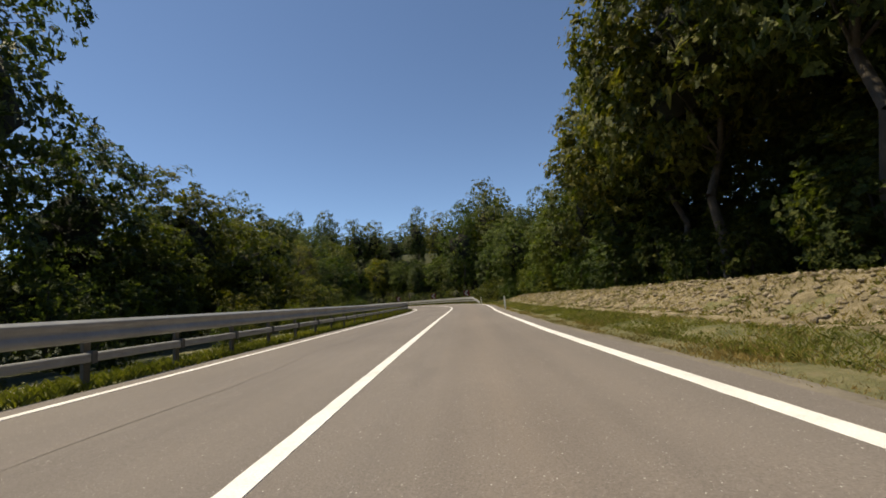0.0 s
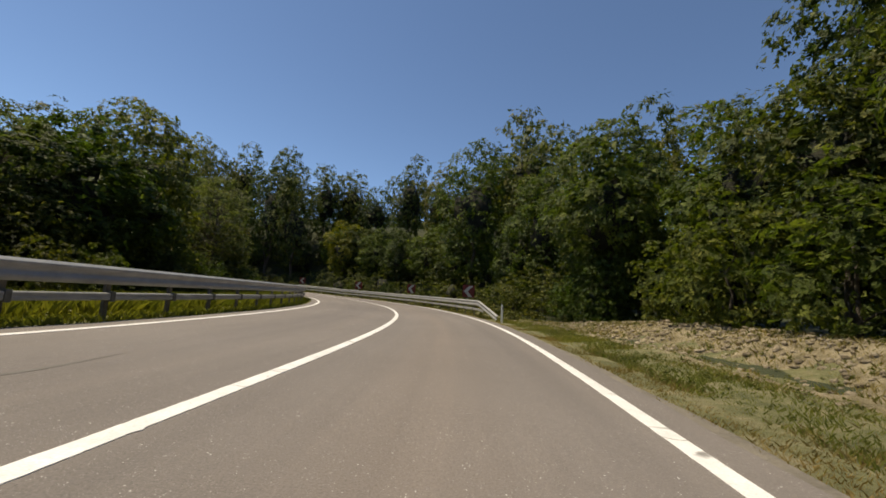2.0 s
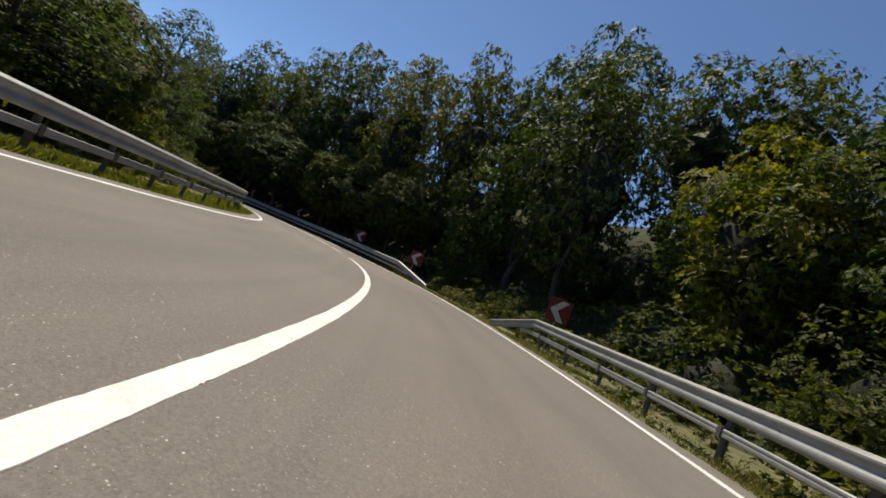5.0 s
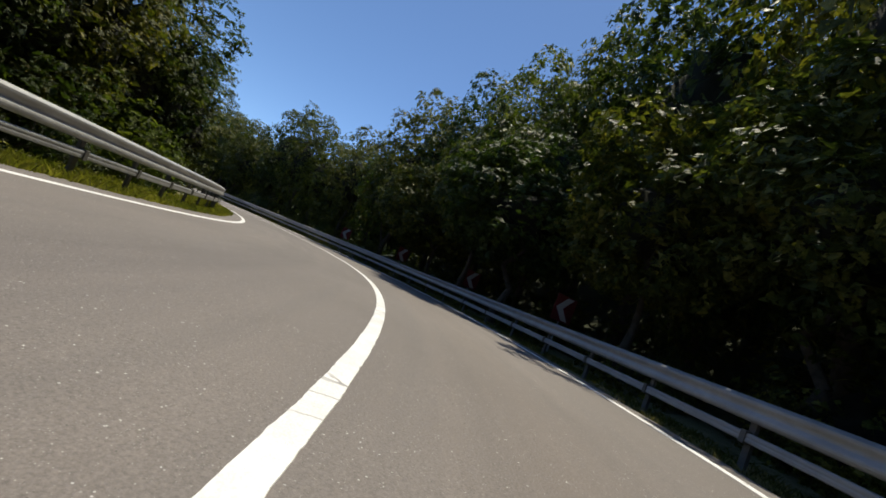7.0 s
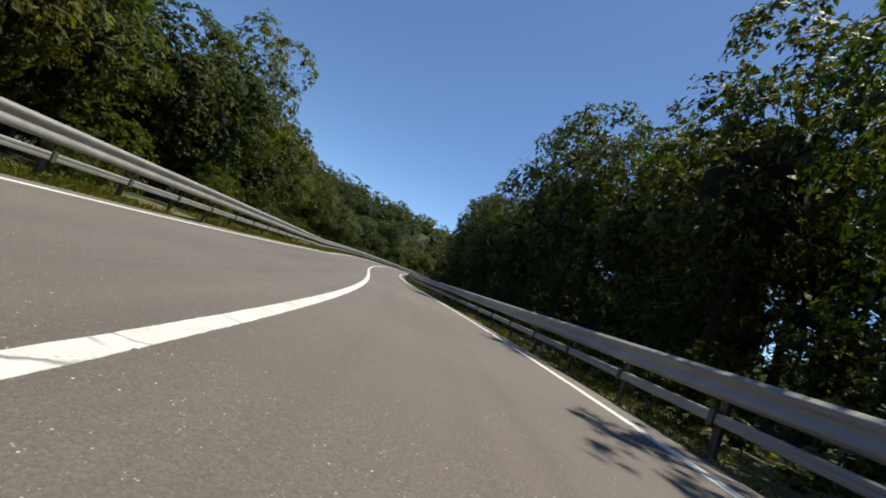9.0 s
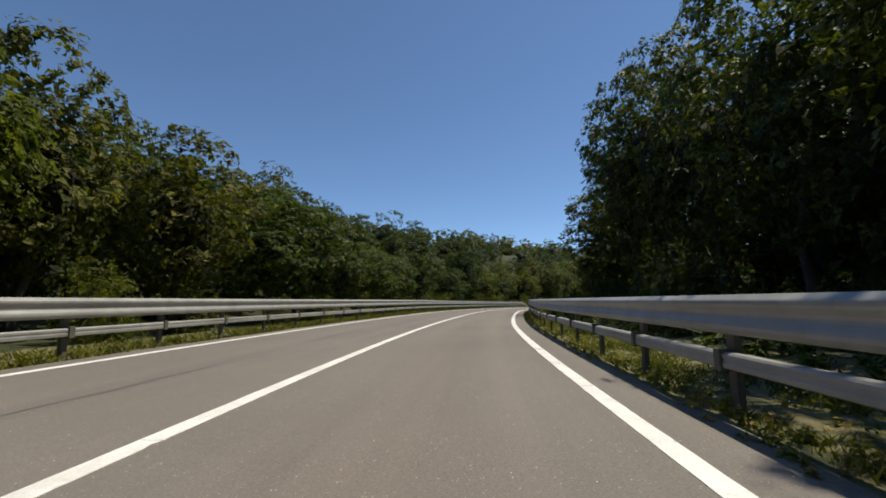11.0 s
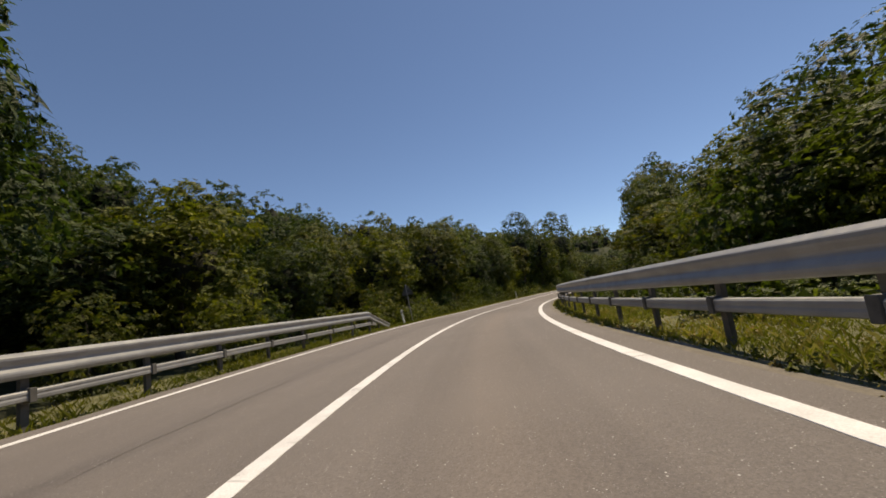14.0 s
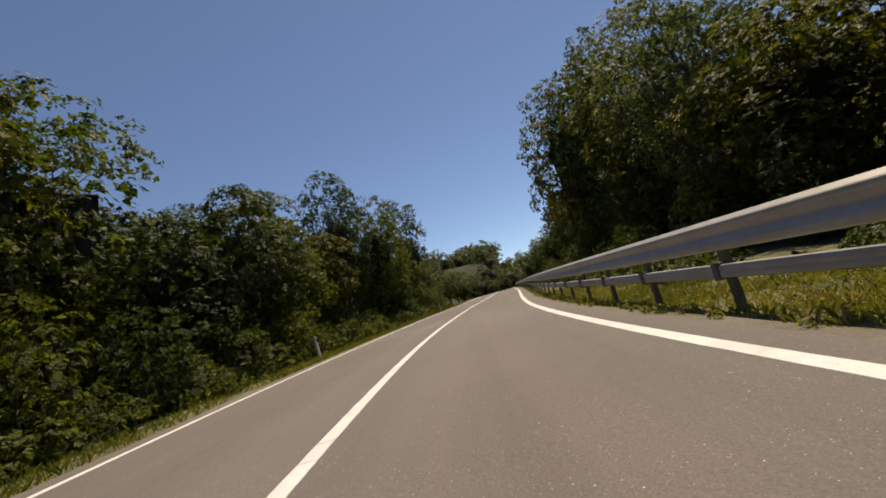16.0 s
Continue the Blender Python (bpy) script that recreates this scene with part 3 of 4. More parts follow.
# ---------------------------------------------------------------- guard rails
def beam_section():
    """The double-wave face of the beam: depth towards the road, height from its middle."""
    pts = [(-0.046, 0.155), (-0.026, 0.155), (0.034, 0.116), (0.042, 0.106), (0.043, 0.080), (0.036, 0.060), (0.012, 0.022), (0.008, 0.006),
           (0.008, -0.006), (0.012, -0.022), (0.036, -0.060), (0.043, -0.084), (0.041, -0.112), (0.022, -0.138), (-0.020, -0.155)]
    return pts + [(d - 0.008, h * 0.985) for d, h in pts[::-1]]


def channel_section():
    """The lower rail: a folded channel with a flat upper face and a plain front."""
    pts = [(-0.050, 0.064), (0.018, 0.062), (0.034, 0.046), (0.036, 0.022), (0.030, 0.0), (0.036, -0.022), (0.034, -0.054), (0.022, -0.064), (-0.03, -0.064)]
    return pts + [(d - 0.007, h * 0.9) for d, h in pts[::-1]]


def swept(name, ss, lat, mid, section, side, mat):
    """A closed section carried along the road; side is that of the rail, and its face looks at the road."""
    rows = np.stack([on_road(ss, lat - side * d, mid + h) for d, h in section], 1)
    n, m = rows.shape[:2]
    i = np.arange(n - 1)[:, None] * m
    j = np.arange(m)
    k = (j + 1) % m
    f = np.stack(np.broadcast_arrays(i + j, i + k, i + m + k, i + m + j), -1).reshape(-1, 4)
    if side < 0:
        f = f[:, ::-1]
    me = mesh_of(name, rows.reshape(-1, 3), f, mat)
    bm = bmesh.new()
    bm.from_mesh(me)
    bmesh.ops.recalc_face_normals(bm, faces=bm.faces)
    bm.to_mesh(me)
    bm.free()
    return me


def rail_post_mesh(height):
    """A folded steel post, open to one side, with a spacer at the beam."""
    bm = bmesh.new()
    box(bm, 0.006, 0.10, height + 0.4, (0, 0, (height - 0.4) / 2))
    box(bm, 0.05, 0.006, height + 0.4, (0.025, 0.047, (height - 0.4) / 2))
    box(bm, 0.05, 0.006, height + 0.4, (0.025, -0.047, (height - 0.4) / 2))
    me = bpy.data.meshes.new("post")
    bm.to_mesh(me)
    bm.free()
    me.materials.append(DARK_STEEL)
    return me


def bracket_mesh():
    """The clamp that holds the lower rail to its post."""
    bm = bmesh.new()
    box(bm, 0.10, 0.085, 0.17, (-0.014, 0, 0), 0.006)
    me = bpy.data.meshes.new("bracket")
    bm.to_mesh(me)
    bm.free()
    me.materials.append(DARK_STEEL)
    return me


def bolt_mesh():
    bm = bmesh.new()
    bmesh.ops.create_cone(bm, cap_ends=True, segments=8, radius1=0.02, radius2=0.013, depth=0.02, matrix=Matrix.Rotation(radians(90), 4, "Y"))
    me = bpy.data.meshes.new("bolt")
    bm.to_mesh(me)
    bm.free()
    me.materials.append(STEEL)
    return me


POST, BOLT, BRACKET = None, None, None


def build_rail(side, s0, s1, gap, top, ramp_in, ramp_out, first, spacing, label, flare_in=0.0, flare_out=0.0):
    """A guard rail from s0 to s1, gap metres beyond the edge line, whose ends dip to the ground over ramp_in and ramp_out metres."""
    global POST, BOLT, BRACKET
    POST, BOLT, BRACKET = POST or rail_post_mesh(0.70), BOLT or bolt_mesh(), BRACKET or bracket_mesh()
    ss = np.unique(np.r_[np.arange(s0, s1, 0.5), s0 + ramp_in, s1 - ramp_out, s1])
    down = np.maximum(1 - (ss - s0) / ramp_in if ramp_in else 0 * ss, 1 - (s1 - ss) / ramp_out if ramp_out else 0 * ss).clip(0, 1)
    away = flare_in * np.clip(1 - (ss - s0) / max(ramp_in, 0.1), 0, 1) + flare_out * np.clip(1 - (s1 - ss) / max(ramp_out, 0.1), 0, 1)
    lat = side * (wide(ss, side) + gap(ss) + away)
    rail = new("guard_rail")
    base = on_road(np.array([s0]), np.array([lat[0]]), 0)[0]
    rail.location = base
    tagged(rail, label, "guard rail", "guard rails along the road")
    back = Matrix.Translation(-Vector(base))

    def under(name, me, text=""):
        me.transform(back)
        return child(name, me, rail, text)

    mid = top - 0.155 - down * (top - 0.19)
    under("beam", swept("beam", ss, lat, mid, beam_section(), side, STEEL), "galvanised corrugated steel beam")
    low = (ss > s0 + 0.6 * ramp_in) & (ss < s1 - 0.6 * ramp_out)
    mid2 = 0.365 - 0.20 * down
    under("lower_rail", swept("lower_rail", ss[low], lat[low] + side * 0.02, mid2[low], channel_section(), side, STEEL), "galvanised steel lower rail")
    for k, s in enumerate(np.arange(first, s1, spacing)):
        if s < s0 + 0.5 or s > s1 - 0.5:
            continue
        sink = float(np.interp(s, ss, down)) * (top - 0.25)
        at = on_road(np.array([s]), np.array([np.interp(s, ss, lat) + side * 0.085]), -sink)[0] - base
        turn = float(np.interp(s, ALONG, TURN)) + (math.pi if side < 0 else 0)
        post = child("post", POST, rail)
        post.matrix_basis = Matrix.Translation(at) @ Matrix.Rotation(turn + math.pi, 4, "Z")
        z = float(np.interp(s, ss, mid))
        spot = on_road(np.array([s]), np.array([np.interp(s, ss, lat) + side * 0.02]), z)[0] - base
        if s0 + 0.6 * ramp_in < s < s1 - 0.6 * ramp_out:
            spot2 = on_road(np.array([s]), np.array([np.interp(s, ss, lat)]), float(np.interp(s, ss, mid2)))[0] - base
            child("bracket", BRACKET, rail).matrix_basis = Matrix.Translation(spot2) @ Matrix.Rotation(turn, 4, "Z")
        bolt = child("bolt", BOLT, rail)
        bolt.matrix_basis = Matrix.Translation(spot) @ Matrix.Rotation(turn, 4, "Z")
    return rail


# ---------------------------------------------------------------- delineator posts and chevron signs
def build_delineator():
    thing = new("delineator_post")
    prof = [(-0.042, -0.036), (0.0, -0.043), (0.042, -0.036), (0.048, 0.0), (0.038, 0.040), (-0.038, 0.040), (-0.048, 0.0)]

    def tube(levels, name, mat, label):
        bm = bmesh.new()
        rings = [[bm.verts.new((x * k, y * k, z - tilt * (y + 0.05) / 0.1)) for x, y in prof] for z, k, tilt in levels]
        for a, b in zip(rings, rings[1:]):
            for i in range(len(prof)):
                j = (i + 1) % len(prof)
                bm.faces.new((a[i], a[j], b[j], b[i]))
        bm.faces.new(rings[-1])
        return part(name, bm, mat, thing, label)
    tube(((-0.3, 1, 0), (0.50, 1, 0), (0.80, 0.98, 0.03)), "body", WHITE_PLASTIC, "white plastic body")
    tube(((0.801, 0.975, 0.03), (0.828, 0.93, 0.035)), "cap", WHITE_PLASTIC, "slanted white cap")
    bm = bmesh.new()
    box(bm, 0.024, 0.006, 0.18, (0.019, -0.0405, 0.67), 0.002)
    part("reflector", bm, BLACK_FILM, thing, "upright black reflector strip")
    bm = bmesh.new()
    box(bm, 0.010, 0.028, 0.18, (0.047, 0.006, 0.67), 0.002)
    part("side_reflector", bm, BLACK_FILM, thing, "upright black reflector strip")
    return tagged(thing, "white plastic delineator post with black reflector in the grass verge", "road post", "delineator posts along the road")


def build_chevron():
    """A square red board with a white arrow bent to the left, on a steel pole."""
    thing = new("chevron_sign")
    bm = bmesh.new()
    box(bm, 0.90, 0.012, 0.90, (0, 0, 1.5), 0.004)
    board = part("board", bm, SIGN_RED, thing, "red square board")
    bm = bmesh.new()
    pts = [(0.30, 0.40), (-0.06, 0.0), (0.30, -0.40), (0.02, -0.40), (-0.36, 0.0), (0.02, 0.40)]
    for y in (-0.0105,):
        vs = [bm.verts.new((x, y, 1.5 + z)) for x, z in pts]
        low = [bm.verts.new((x, y + 0.004, 1.5 + z)) for x, z in pts]
        bm.faces.new((vs[0], vs[1], vs[4], vs[5]))
        bm.faces.new((vs[1], vs[2], vs[3], vs[4]))
        for i in range(6):
            bm.faces.new((vs[i], low[i], low[(i + 1) % 6], vs[(i + 1) % 6]))
    arrow = part("arrow", bm, SIGN_WHITE, board, "white arrow pointing along the bend")
    bm = bmesh.new()
    bmesh.ops.create_cone(bm, cap_ends=True, segments=12, radius1=0.03, radius2=0.03, depth=2.1, matrix=Matrix.Translation((0, 0.045, 0.55)))
    part("pole", bm, STEEL, thing, "grey galvanised pole")
    bm = bmesh.new()
    for z in (1.2, 1.5):
        box(bm, 0.12, 0.03, 0.03, (0, 0.02, z))
    part("bracket", bm, STEEL, thing)
    return tagged(thing, "red chevron board with white arrow behind the guard rail", "road sign", "chevron boards round the bend")


def build_back_sign():
    """A triangular warning sign on a tall thin pole, turned to the traffic that comes the other way."""
    thing = new("warning_sign")
    bm = bmesh.new()
    rim = [(math.sin(radians(a + w)) * 0.42, math.cos(radians(a + w)) * 0.42) for a in (0, 120, 240) for w in (-7, 0, 7)]
    front, rear = ([bm.verts.new((x, y, z + 2.0)) for x, z in rim] for y in (0.0, 0.014))
    bm.faces.new(front)
    bm.faces.new(rear[::-1])
    for k in range(9):
        bm.faces.new((front[k], rear[k], rear[(k + 1) % 9], front[(k + 1) % 9]))
    bmesh.ops.recalc_face_normals(bm, faces=bm.faces)
    board = part("board", bm, DARK_STEEL, thing, "dull grey back of a triangular board")
    bm = bmesh.new()
    for z in (1.85, 2.15):
        box(bm, 0.36 if z < 2 else 0.2, 0.02, 0.03, (0, -0.012, z), 0.003)
    part("brace", bm, STEEL, board)
    bm = bmesh.new()
    bmesh.ops.create_cone(bm, cap_ends=True, segments=12, radius1=0.028, radius2=0.028, depth=2.8, matrix=Matrix.Translation((0, -0.05, 1.0)))
    part("pole", bm, STEEL, thing, "thin grey galvanised pole")
    return tagged(thing, "triangular road sign seen from its grey back, among bushes", "road sign")


# ---------------------------------------------------------------- plants
def unit(rng, n):
    v = rng.normal(size=(n, 3))
    return v / np.linalg.norm(v, axis=1)[:, None]


def leaves_at(rng, centres, out, size, droop=0.25, corners=4):
    """Folded leaf blades of four or three corners at the given places, facing out and up."""
    n = len(centres)
    face = out * 0.8 + rng.normal(size=(n, 3)) * 0.5 + np.array([0, 0, 0.65])
    face /= np.linalg.norm(face, axis=1)[:, None]
    along = rng.normal(size=(n, 3)) + out * 0.5
    along[:, 2] -= droop
    along -= face * (along * face).sum(1)[:, None]
    along /= np.linalg.norm(along, axis=1)[:, None] + 1e-9
    across = np.cross(face, along)
    size = size * rng.uniform(0.6, 1.4, n)
    L, Wd = (along * size[:, None]), across * (size * rng.uniform(0.34, 0.48, n))[:, None]
    fold = face * (size * 0.10)[:, None]
    if corners == 3:
        return np.stack([centres + Wd - L * 0.4, centres + L * 0.6 - fold, centres - Wd - L * 0.4], 1).reshape(-1, 3)
    return np.stack([centres - L * 0.5, centres + Wd + fold - L * 0.05, centres + L * 0.5 - fold, centres - Wd + fold - L * 0.05], 1).reshape(-1, 3)


PHI = (1 + 5 ** 0.5) / 2
SEED_POINTS = np.array([(x, y * PHI, 0) for x in (-1, 1) for y in (-1, 1)] + [(0, x, y * PHI) for x in (-1, 1) for y in (-1, 1)]
                       + [(y * PHI, 0, x) for x in (-1, 1) for y in (-1, 1)], float) / (1 + PHI ** 2) ** 0.5
EDGE = 1.1
SEED_FACES = np.array([(i, j, k) if np.dot(np.cross(SEED_POINTS[j] - SEED_POINTS[i], SEED_POINTS[k] - SEED_POINTS[i]), SEED_POINTS[i]) > 0 else (i, k, j)
                       for i in range(12) for j in range(i + 1, 12) for k in range(j + 1, 12)
                       if all(np.linalg.norm(SEED_POINTS[p] - SEED_POINTS[q]) < EDGE for p, q in ((i, j), (j, k), (i, k)))])


def halved(points, faces):
    """Each face of a ball cut into four."""
    points, known, out = [tuple(p) for p in points], {}, []

    def between(i, j):
        key = (min(i, j), max(i, j))
        if key not in known:
            v = np.array(points[i]) + np.array(points[j])
            known[key] = len(points)
            points.append(tuple(v / np.linalg.norm(v)))
        return known[key]
    for i, j, k in faces:
        a, b, c = between(i, j), between(j, k), between(k, i)
        out += [(i, a, c), (j, b, a), (k, c, b), (a, b, c)]
    return np.array(points), np.array(out)


BALL = halved(SEED_POINTS, SEED_FACES)


def scattered(rng, tries, draw, apart):
    """Points drawn at random, none nearer to another than the given distance."""
    kept = np.zeros((0, 3))
    for p in draw(tries):
        if not len(kept) or ((kept - p) ** 2).sum(1).min() > apart * apart:
            kept = np.vstack([kept, p])
    return kept


def boughs(rng, reach, half, mid, radius, apart, low=-0.75):
    """The rounded boughs that make up a crown: their middles and radii, over a drawn-out ball."""
    def draw(n):
        d = unit(rng, n)
        d = d[d[:, 2] > low]
        return d * np.array([reach - radius, reach - radius, half - radius]) * rng.uniform(0.62, 1.0, (len(d), 1)) ** 0.6
    c = scattered(rng, 420, draw, apart)
    r = radius * rng.uniform(0.68, 1.25, len(c))
    return c + np.array([0, 0, mid]), r


def tufts(rng, centres, radii, heart, per_bough, per_tuft, spread, size, corners, cull=0.78):
    """Leaves in small domed tufts over the outer and upper faces of the boughs."""
    tips, out = [], []
    for k, (c, r) in enumerate(zip(centres, radii)):
        n = int(per_bough * (r / radii.mean()) ** 2) + 2
        d = unit(rng, n * 3)
        away = c - heart
        away = away / (np.linalg.norm(away) + 1e-6)
        d = d[(0.75 * (d @ away) + 0.65 * d[:, 2] > -0.34)][:n]
        p = c + d * np.array([1, 1, 0.86]) * (r * rng.uniform(0.86, 1.14, (len(d), 1)))
        others = np.arange(len(centres)) != k
        deep = (np.linalg.norm(p[:, None] - centres[others][None], axis=2) / radii[others]).min(1) if others.any() else np.ones(len(p)) * 9
        tips.append(p[deep > cull])
        out.append(d[deep > cull])
    tips, out = np.concatenate(tips), np.concatenate(out)
    n = len(tips)
    d = unit(rng, n * per_tuft).reshape(n, per_tuft, 3) + out[:, None] * 0.55 + np.array([0, 0, 0.3])
    d /= np.linalg.norm(d, axis=2)[..., None]
    r = spread * rng.uniform(0.55, 1.35, (n, 1, 1)) * rng.uniform(0.25, 1.0, (n, per_tuft, 1)) ** 0.5
    p = tips[:, None] + d * np.array([1, 1, 0.62]) * r
    d = d * 0.55 + out[:, None] * 0.85
    return leaves_at(rng, p.reshape(-1, 3), d.reshape(-1, 3), size, 0.3, corners), tips


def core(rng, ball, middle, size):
    """Shade inside a crown as a near-black shell, uneven and well below its tufts."""
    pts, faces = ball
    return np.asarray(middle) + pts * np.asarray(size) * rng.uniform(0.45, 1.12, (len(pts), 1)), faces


def inner_leaves(rng, count, middle, size, leaf, corners):
    """Leaves between the near-black shell of a crown and its outer tufts."""
    d = unit(rng, count)
    p = np.asarray(middle) + d * np.asarray(size) * rng.uniform(0.62, 1.0, (count, 1))
    return leaves_at(rng, p, d + rng.normal(size=d.shape) * 0.4, leaf, 0.3, corners)


def limb(verts, faces, a, b, ra, rb, sides=6):
    a, b = Vector(a), Vector(b)
    q = (b - a).to_track_quat("Z", "Y")
    base = len(verts)
    for p, r in ((a, ra), (b, rb)):
        for i in range(sides):
            t = 2 * math.pi * i / sides
            verts.append(p + q @ Vector((math.cos(t) * r, math.sin(t) * r, 0)))
    for i in range(sides):
        j = (i + 1) % sides
        faces.append((base + i, base + j, base + sides + j, base + sides + i))


CROWNS = {  # middle height, reach, half height of a crown whose tree is 10 m high; radius and distance of its boughs, lowest bough
    "broad": (5.5, 3.3, 4.5, 1.35, 1.95, -0.95),
    "great": (5.5, 3.3, 4.5, 1.05, 1.5, -0.95),
    "plain": (5.5, 3.3, 4.5, 1.5, 2.2, -0.8),
    "high": (6.2, 4.3, 3.8, 1.15, 1.5, -0.95),
    "tall": (5.8, 1.5, 4.3, 0.75, 1.0, -0.95),
    "column": (5.0, 1.9, 5.0, 0.8, 1.05, -0.98),
    "sparse": (5.9, 2.7, 4.1, 0.72, 1.0, -0.8),
    "bush": (3.4, 4.2, 5.2, 1.75, 2.3, -0.6)}


def build_plant(name, kind, seed, leaf, per_bough, per_tuft, spread, size, corners, label, category):
    """A tree or bush 10 m high, to be scaled: a trunk with limbs, and a crown of tufted boughs."""
    rng = np.random.default_rng(seed)
    thing = new(name)
    verts, faces = [], []
    top = 8.0 if kind in ("tall", "sparse", "column") else 6.6
    last, r = Vector((0, 0, -0.6)), 0.22 if kind != "bush" else 0.14
    spine = [(last, r)]
    for k in range(1, 7):
        at = Vector((rng.normal() * 0.12 * k ** 0.5, rng.normal() * 0.12 * k ** 0.5, top * k / 6))
        limb(verts, faces, last, at, r, r * 0.78)
        last, r = at, r * 0.78
        spine.append((at, r))
    mid, reach, half, radius, apart, low = CROWNS[kind]
    centres, radii = boughs(rng, reach, half, mid, radius, apart, low)
    blades, tips = tufts(rng, centres, radii, np.array([0, 0, mid * 0.9]), per_bough, per_tuft, spread, size, corners)
    blades[:, 2] *= (8.6 if kind == "bush" else 10.0) / np.quantile(blades[:, 2], 0.999)
    if kind == "sparse":
        shells, ends = [], np.concatenate([centres, tips[::9]])
    else:
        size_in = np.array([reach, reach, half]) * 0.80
        # a near-black core stands for the shade inside the crown; bushes have none
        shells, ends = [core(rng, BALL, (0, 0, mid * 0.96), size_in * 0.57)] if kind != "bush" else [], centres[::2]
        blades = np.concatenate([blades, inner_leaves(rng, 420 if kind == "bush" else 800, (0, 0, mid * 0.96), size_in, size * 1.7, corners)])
    for tip in ends:
        i = min(range(len(spine)), key=lambda q: abs(spine[q][0].z - (tip[2] - 1.3)))
        p, pr = spine[i]
        midway = p.lerp(Vector(tip), 0.55) + Vector((0, 0, 0.25))
        limb(verts, faces, p, midway, pr * 0.42, pr * 0.22, 4)
        limb(verts, faces, midway, Vector(tip), pr * 0.22, 0.012, 4)
    child("trunk", mesh_of("trunk", [tuple(v) for v in verts], faces, BARK, True), thing, "grey-brown bark")
    child("crown", leaf_mesh("crown", blades if corners == 4 else NONE, blades if corners == 3 else NONE, leaf, shells, CROWN_SHADE), thing)
    return tagged(thing, label, category, "bushes along the road" if kind == "bush" else "trees along the road")


def plant_kinds():
    """Each kind in two or three shapes."""
    out = {}
    specs = (("oak", "tree", "broad", LEAF_OAK, 30, 18, 0.50, 0.265, 3, "dark green broadleaf tree in full summer leaf", "tree"),
             ("fresh", "tree", "broad", LEAF_LIGHT, 30, 18, 0.50, 0.265, 3, "fresh green broadleaf tree lit by the sun", "tree"),
             ("bright", "tree", "broad", LEAF_YELLOW, 30, 18, 0.50, 0.265, 3, "yellow-green broadleaf tree in full sun", "tree"),
             ("oak_tall", "tree", "great", LEAF_OAK, 22, 16, 0.40, 0.195, 3, "tall dark green broadleaf tree in full summer leaf", "tree"),
             ("fresh_tall", "tree", "great", LEAF_LIGHT, 22, 16, 0.40, 0.195, 3, "tall fresh green broadleaf tree lit by the sun", "tree"),
             ("back", "tree", "plain", LEAF_OAK, 26, 12, 0.56, 0.28, 3, "dark green broadleaf tree inside the wood", "tree"),
             ("high", "tree", "high", LEAF_OAK, 26, 18, 0.52, 0.265, 3, "large dark oak with a high spreading crown", "tree"),
             ("poplar", "tree", "tall", LEAF_GREY, 14, 14, 0.36, 0.16, 3, "slender grey-green poplar with fluttering leaves", "tree"),
             ("column", "tree", "column", LEAF_OAK, 15, 18, 0.34, 0.16, 3, "narrow tree trunk clad in dense climbing ivy", "tree"),
             ("airy", "tree", "sparse", LEAF_GREY, 11, 20, 0.42, 0.15, 3, "airy grey-green tree with gaps between its boughs", "tree"),
             ("bush", "bush", "bush", LEAF_OAK, 12, 9, 0.72, 0.42, 4, "dense dark green bush at the wood's edge", "bush"),
             ("shrub", "bush", "bush", LEAF_LIGHT, 12, 9, 0.72, 0.42, 4, "bright green leafy bush at the roadside", "bush"),
             ("willow", "bush", "bush", LEAF_GREY, 14, 10, 0.75, 0.34, 4, "grey-leaved willow shrub behind the guard rail", "bush"))
    for k, (key, name, kind, leaf, per_bough, per_tuft, spread, size, corners, label, cat) in enumerate(specs):
        for v in range(3):
            out[key, v] = build_plant(name, kind, 10 * k + v, leaf, per_bough, per_tuft, spread, size, corners, label, cat)
    return out


def wood_mesh(name, spots, rng, count, leaves, size, mat, label):
    """A stretch of wood too dense to tell its trees apart: tufted boughs down to the undergrowth, one sheet of blades."""
    blades, shells = [], []
    for x, y, z, tall, spread in spots:
        d = unit(rng, count)
        d[:, 2] = np.linspace(-0.75, 0.8, count) + rng.uniform(-0.1, 0.1, count)
        radius = 0.40 * min(spread, tall * 0.6)
        flat = np.sqrt(np.maximum(0.05, 1 - d[:, 2] ** 2)) / (np.linalg.norm(d[:, :2], axis=1) + 1e-6)
        c = np.stack([d[:, 0] * flat * (spread - radius * 0.7), d[:, 1] * flat * (spread - radius * 0.7), d[:, 2] * (tall * 0.5 - radius * 0.5) + tall * 0.5], -1) + np.array([x, y, z])
        r = radius * rng.uniform(0.8, 1.45, count)
        more, _ = tufts(rng, c, r, np.array([x, y, z + tall * 0.4]), 9, leaves, radius * 0.42, size, 3)
        blades.append(more)
        # shade inside the thicker woods, drawn as a near-black shell
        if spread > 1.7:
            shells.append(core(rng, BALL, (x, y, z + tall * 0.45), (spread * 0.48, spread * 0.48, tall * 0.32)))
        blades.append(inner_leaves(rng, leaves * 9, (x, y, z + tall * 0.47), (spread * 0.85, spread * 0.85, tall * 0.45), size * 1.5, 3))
    tagged(new(name, leaf_mesh(name, NONE, np.concatenate(blades), mat, shells, CROWN_SHADE)), label, "woods", kind="stuff")


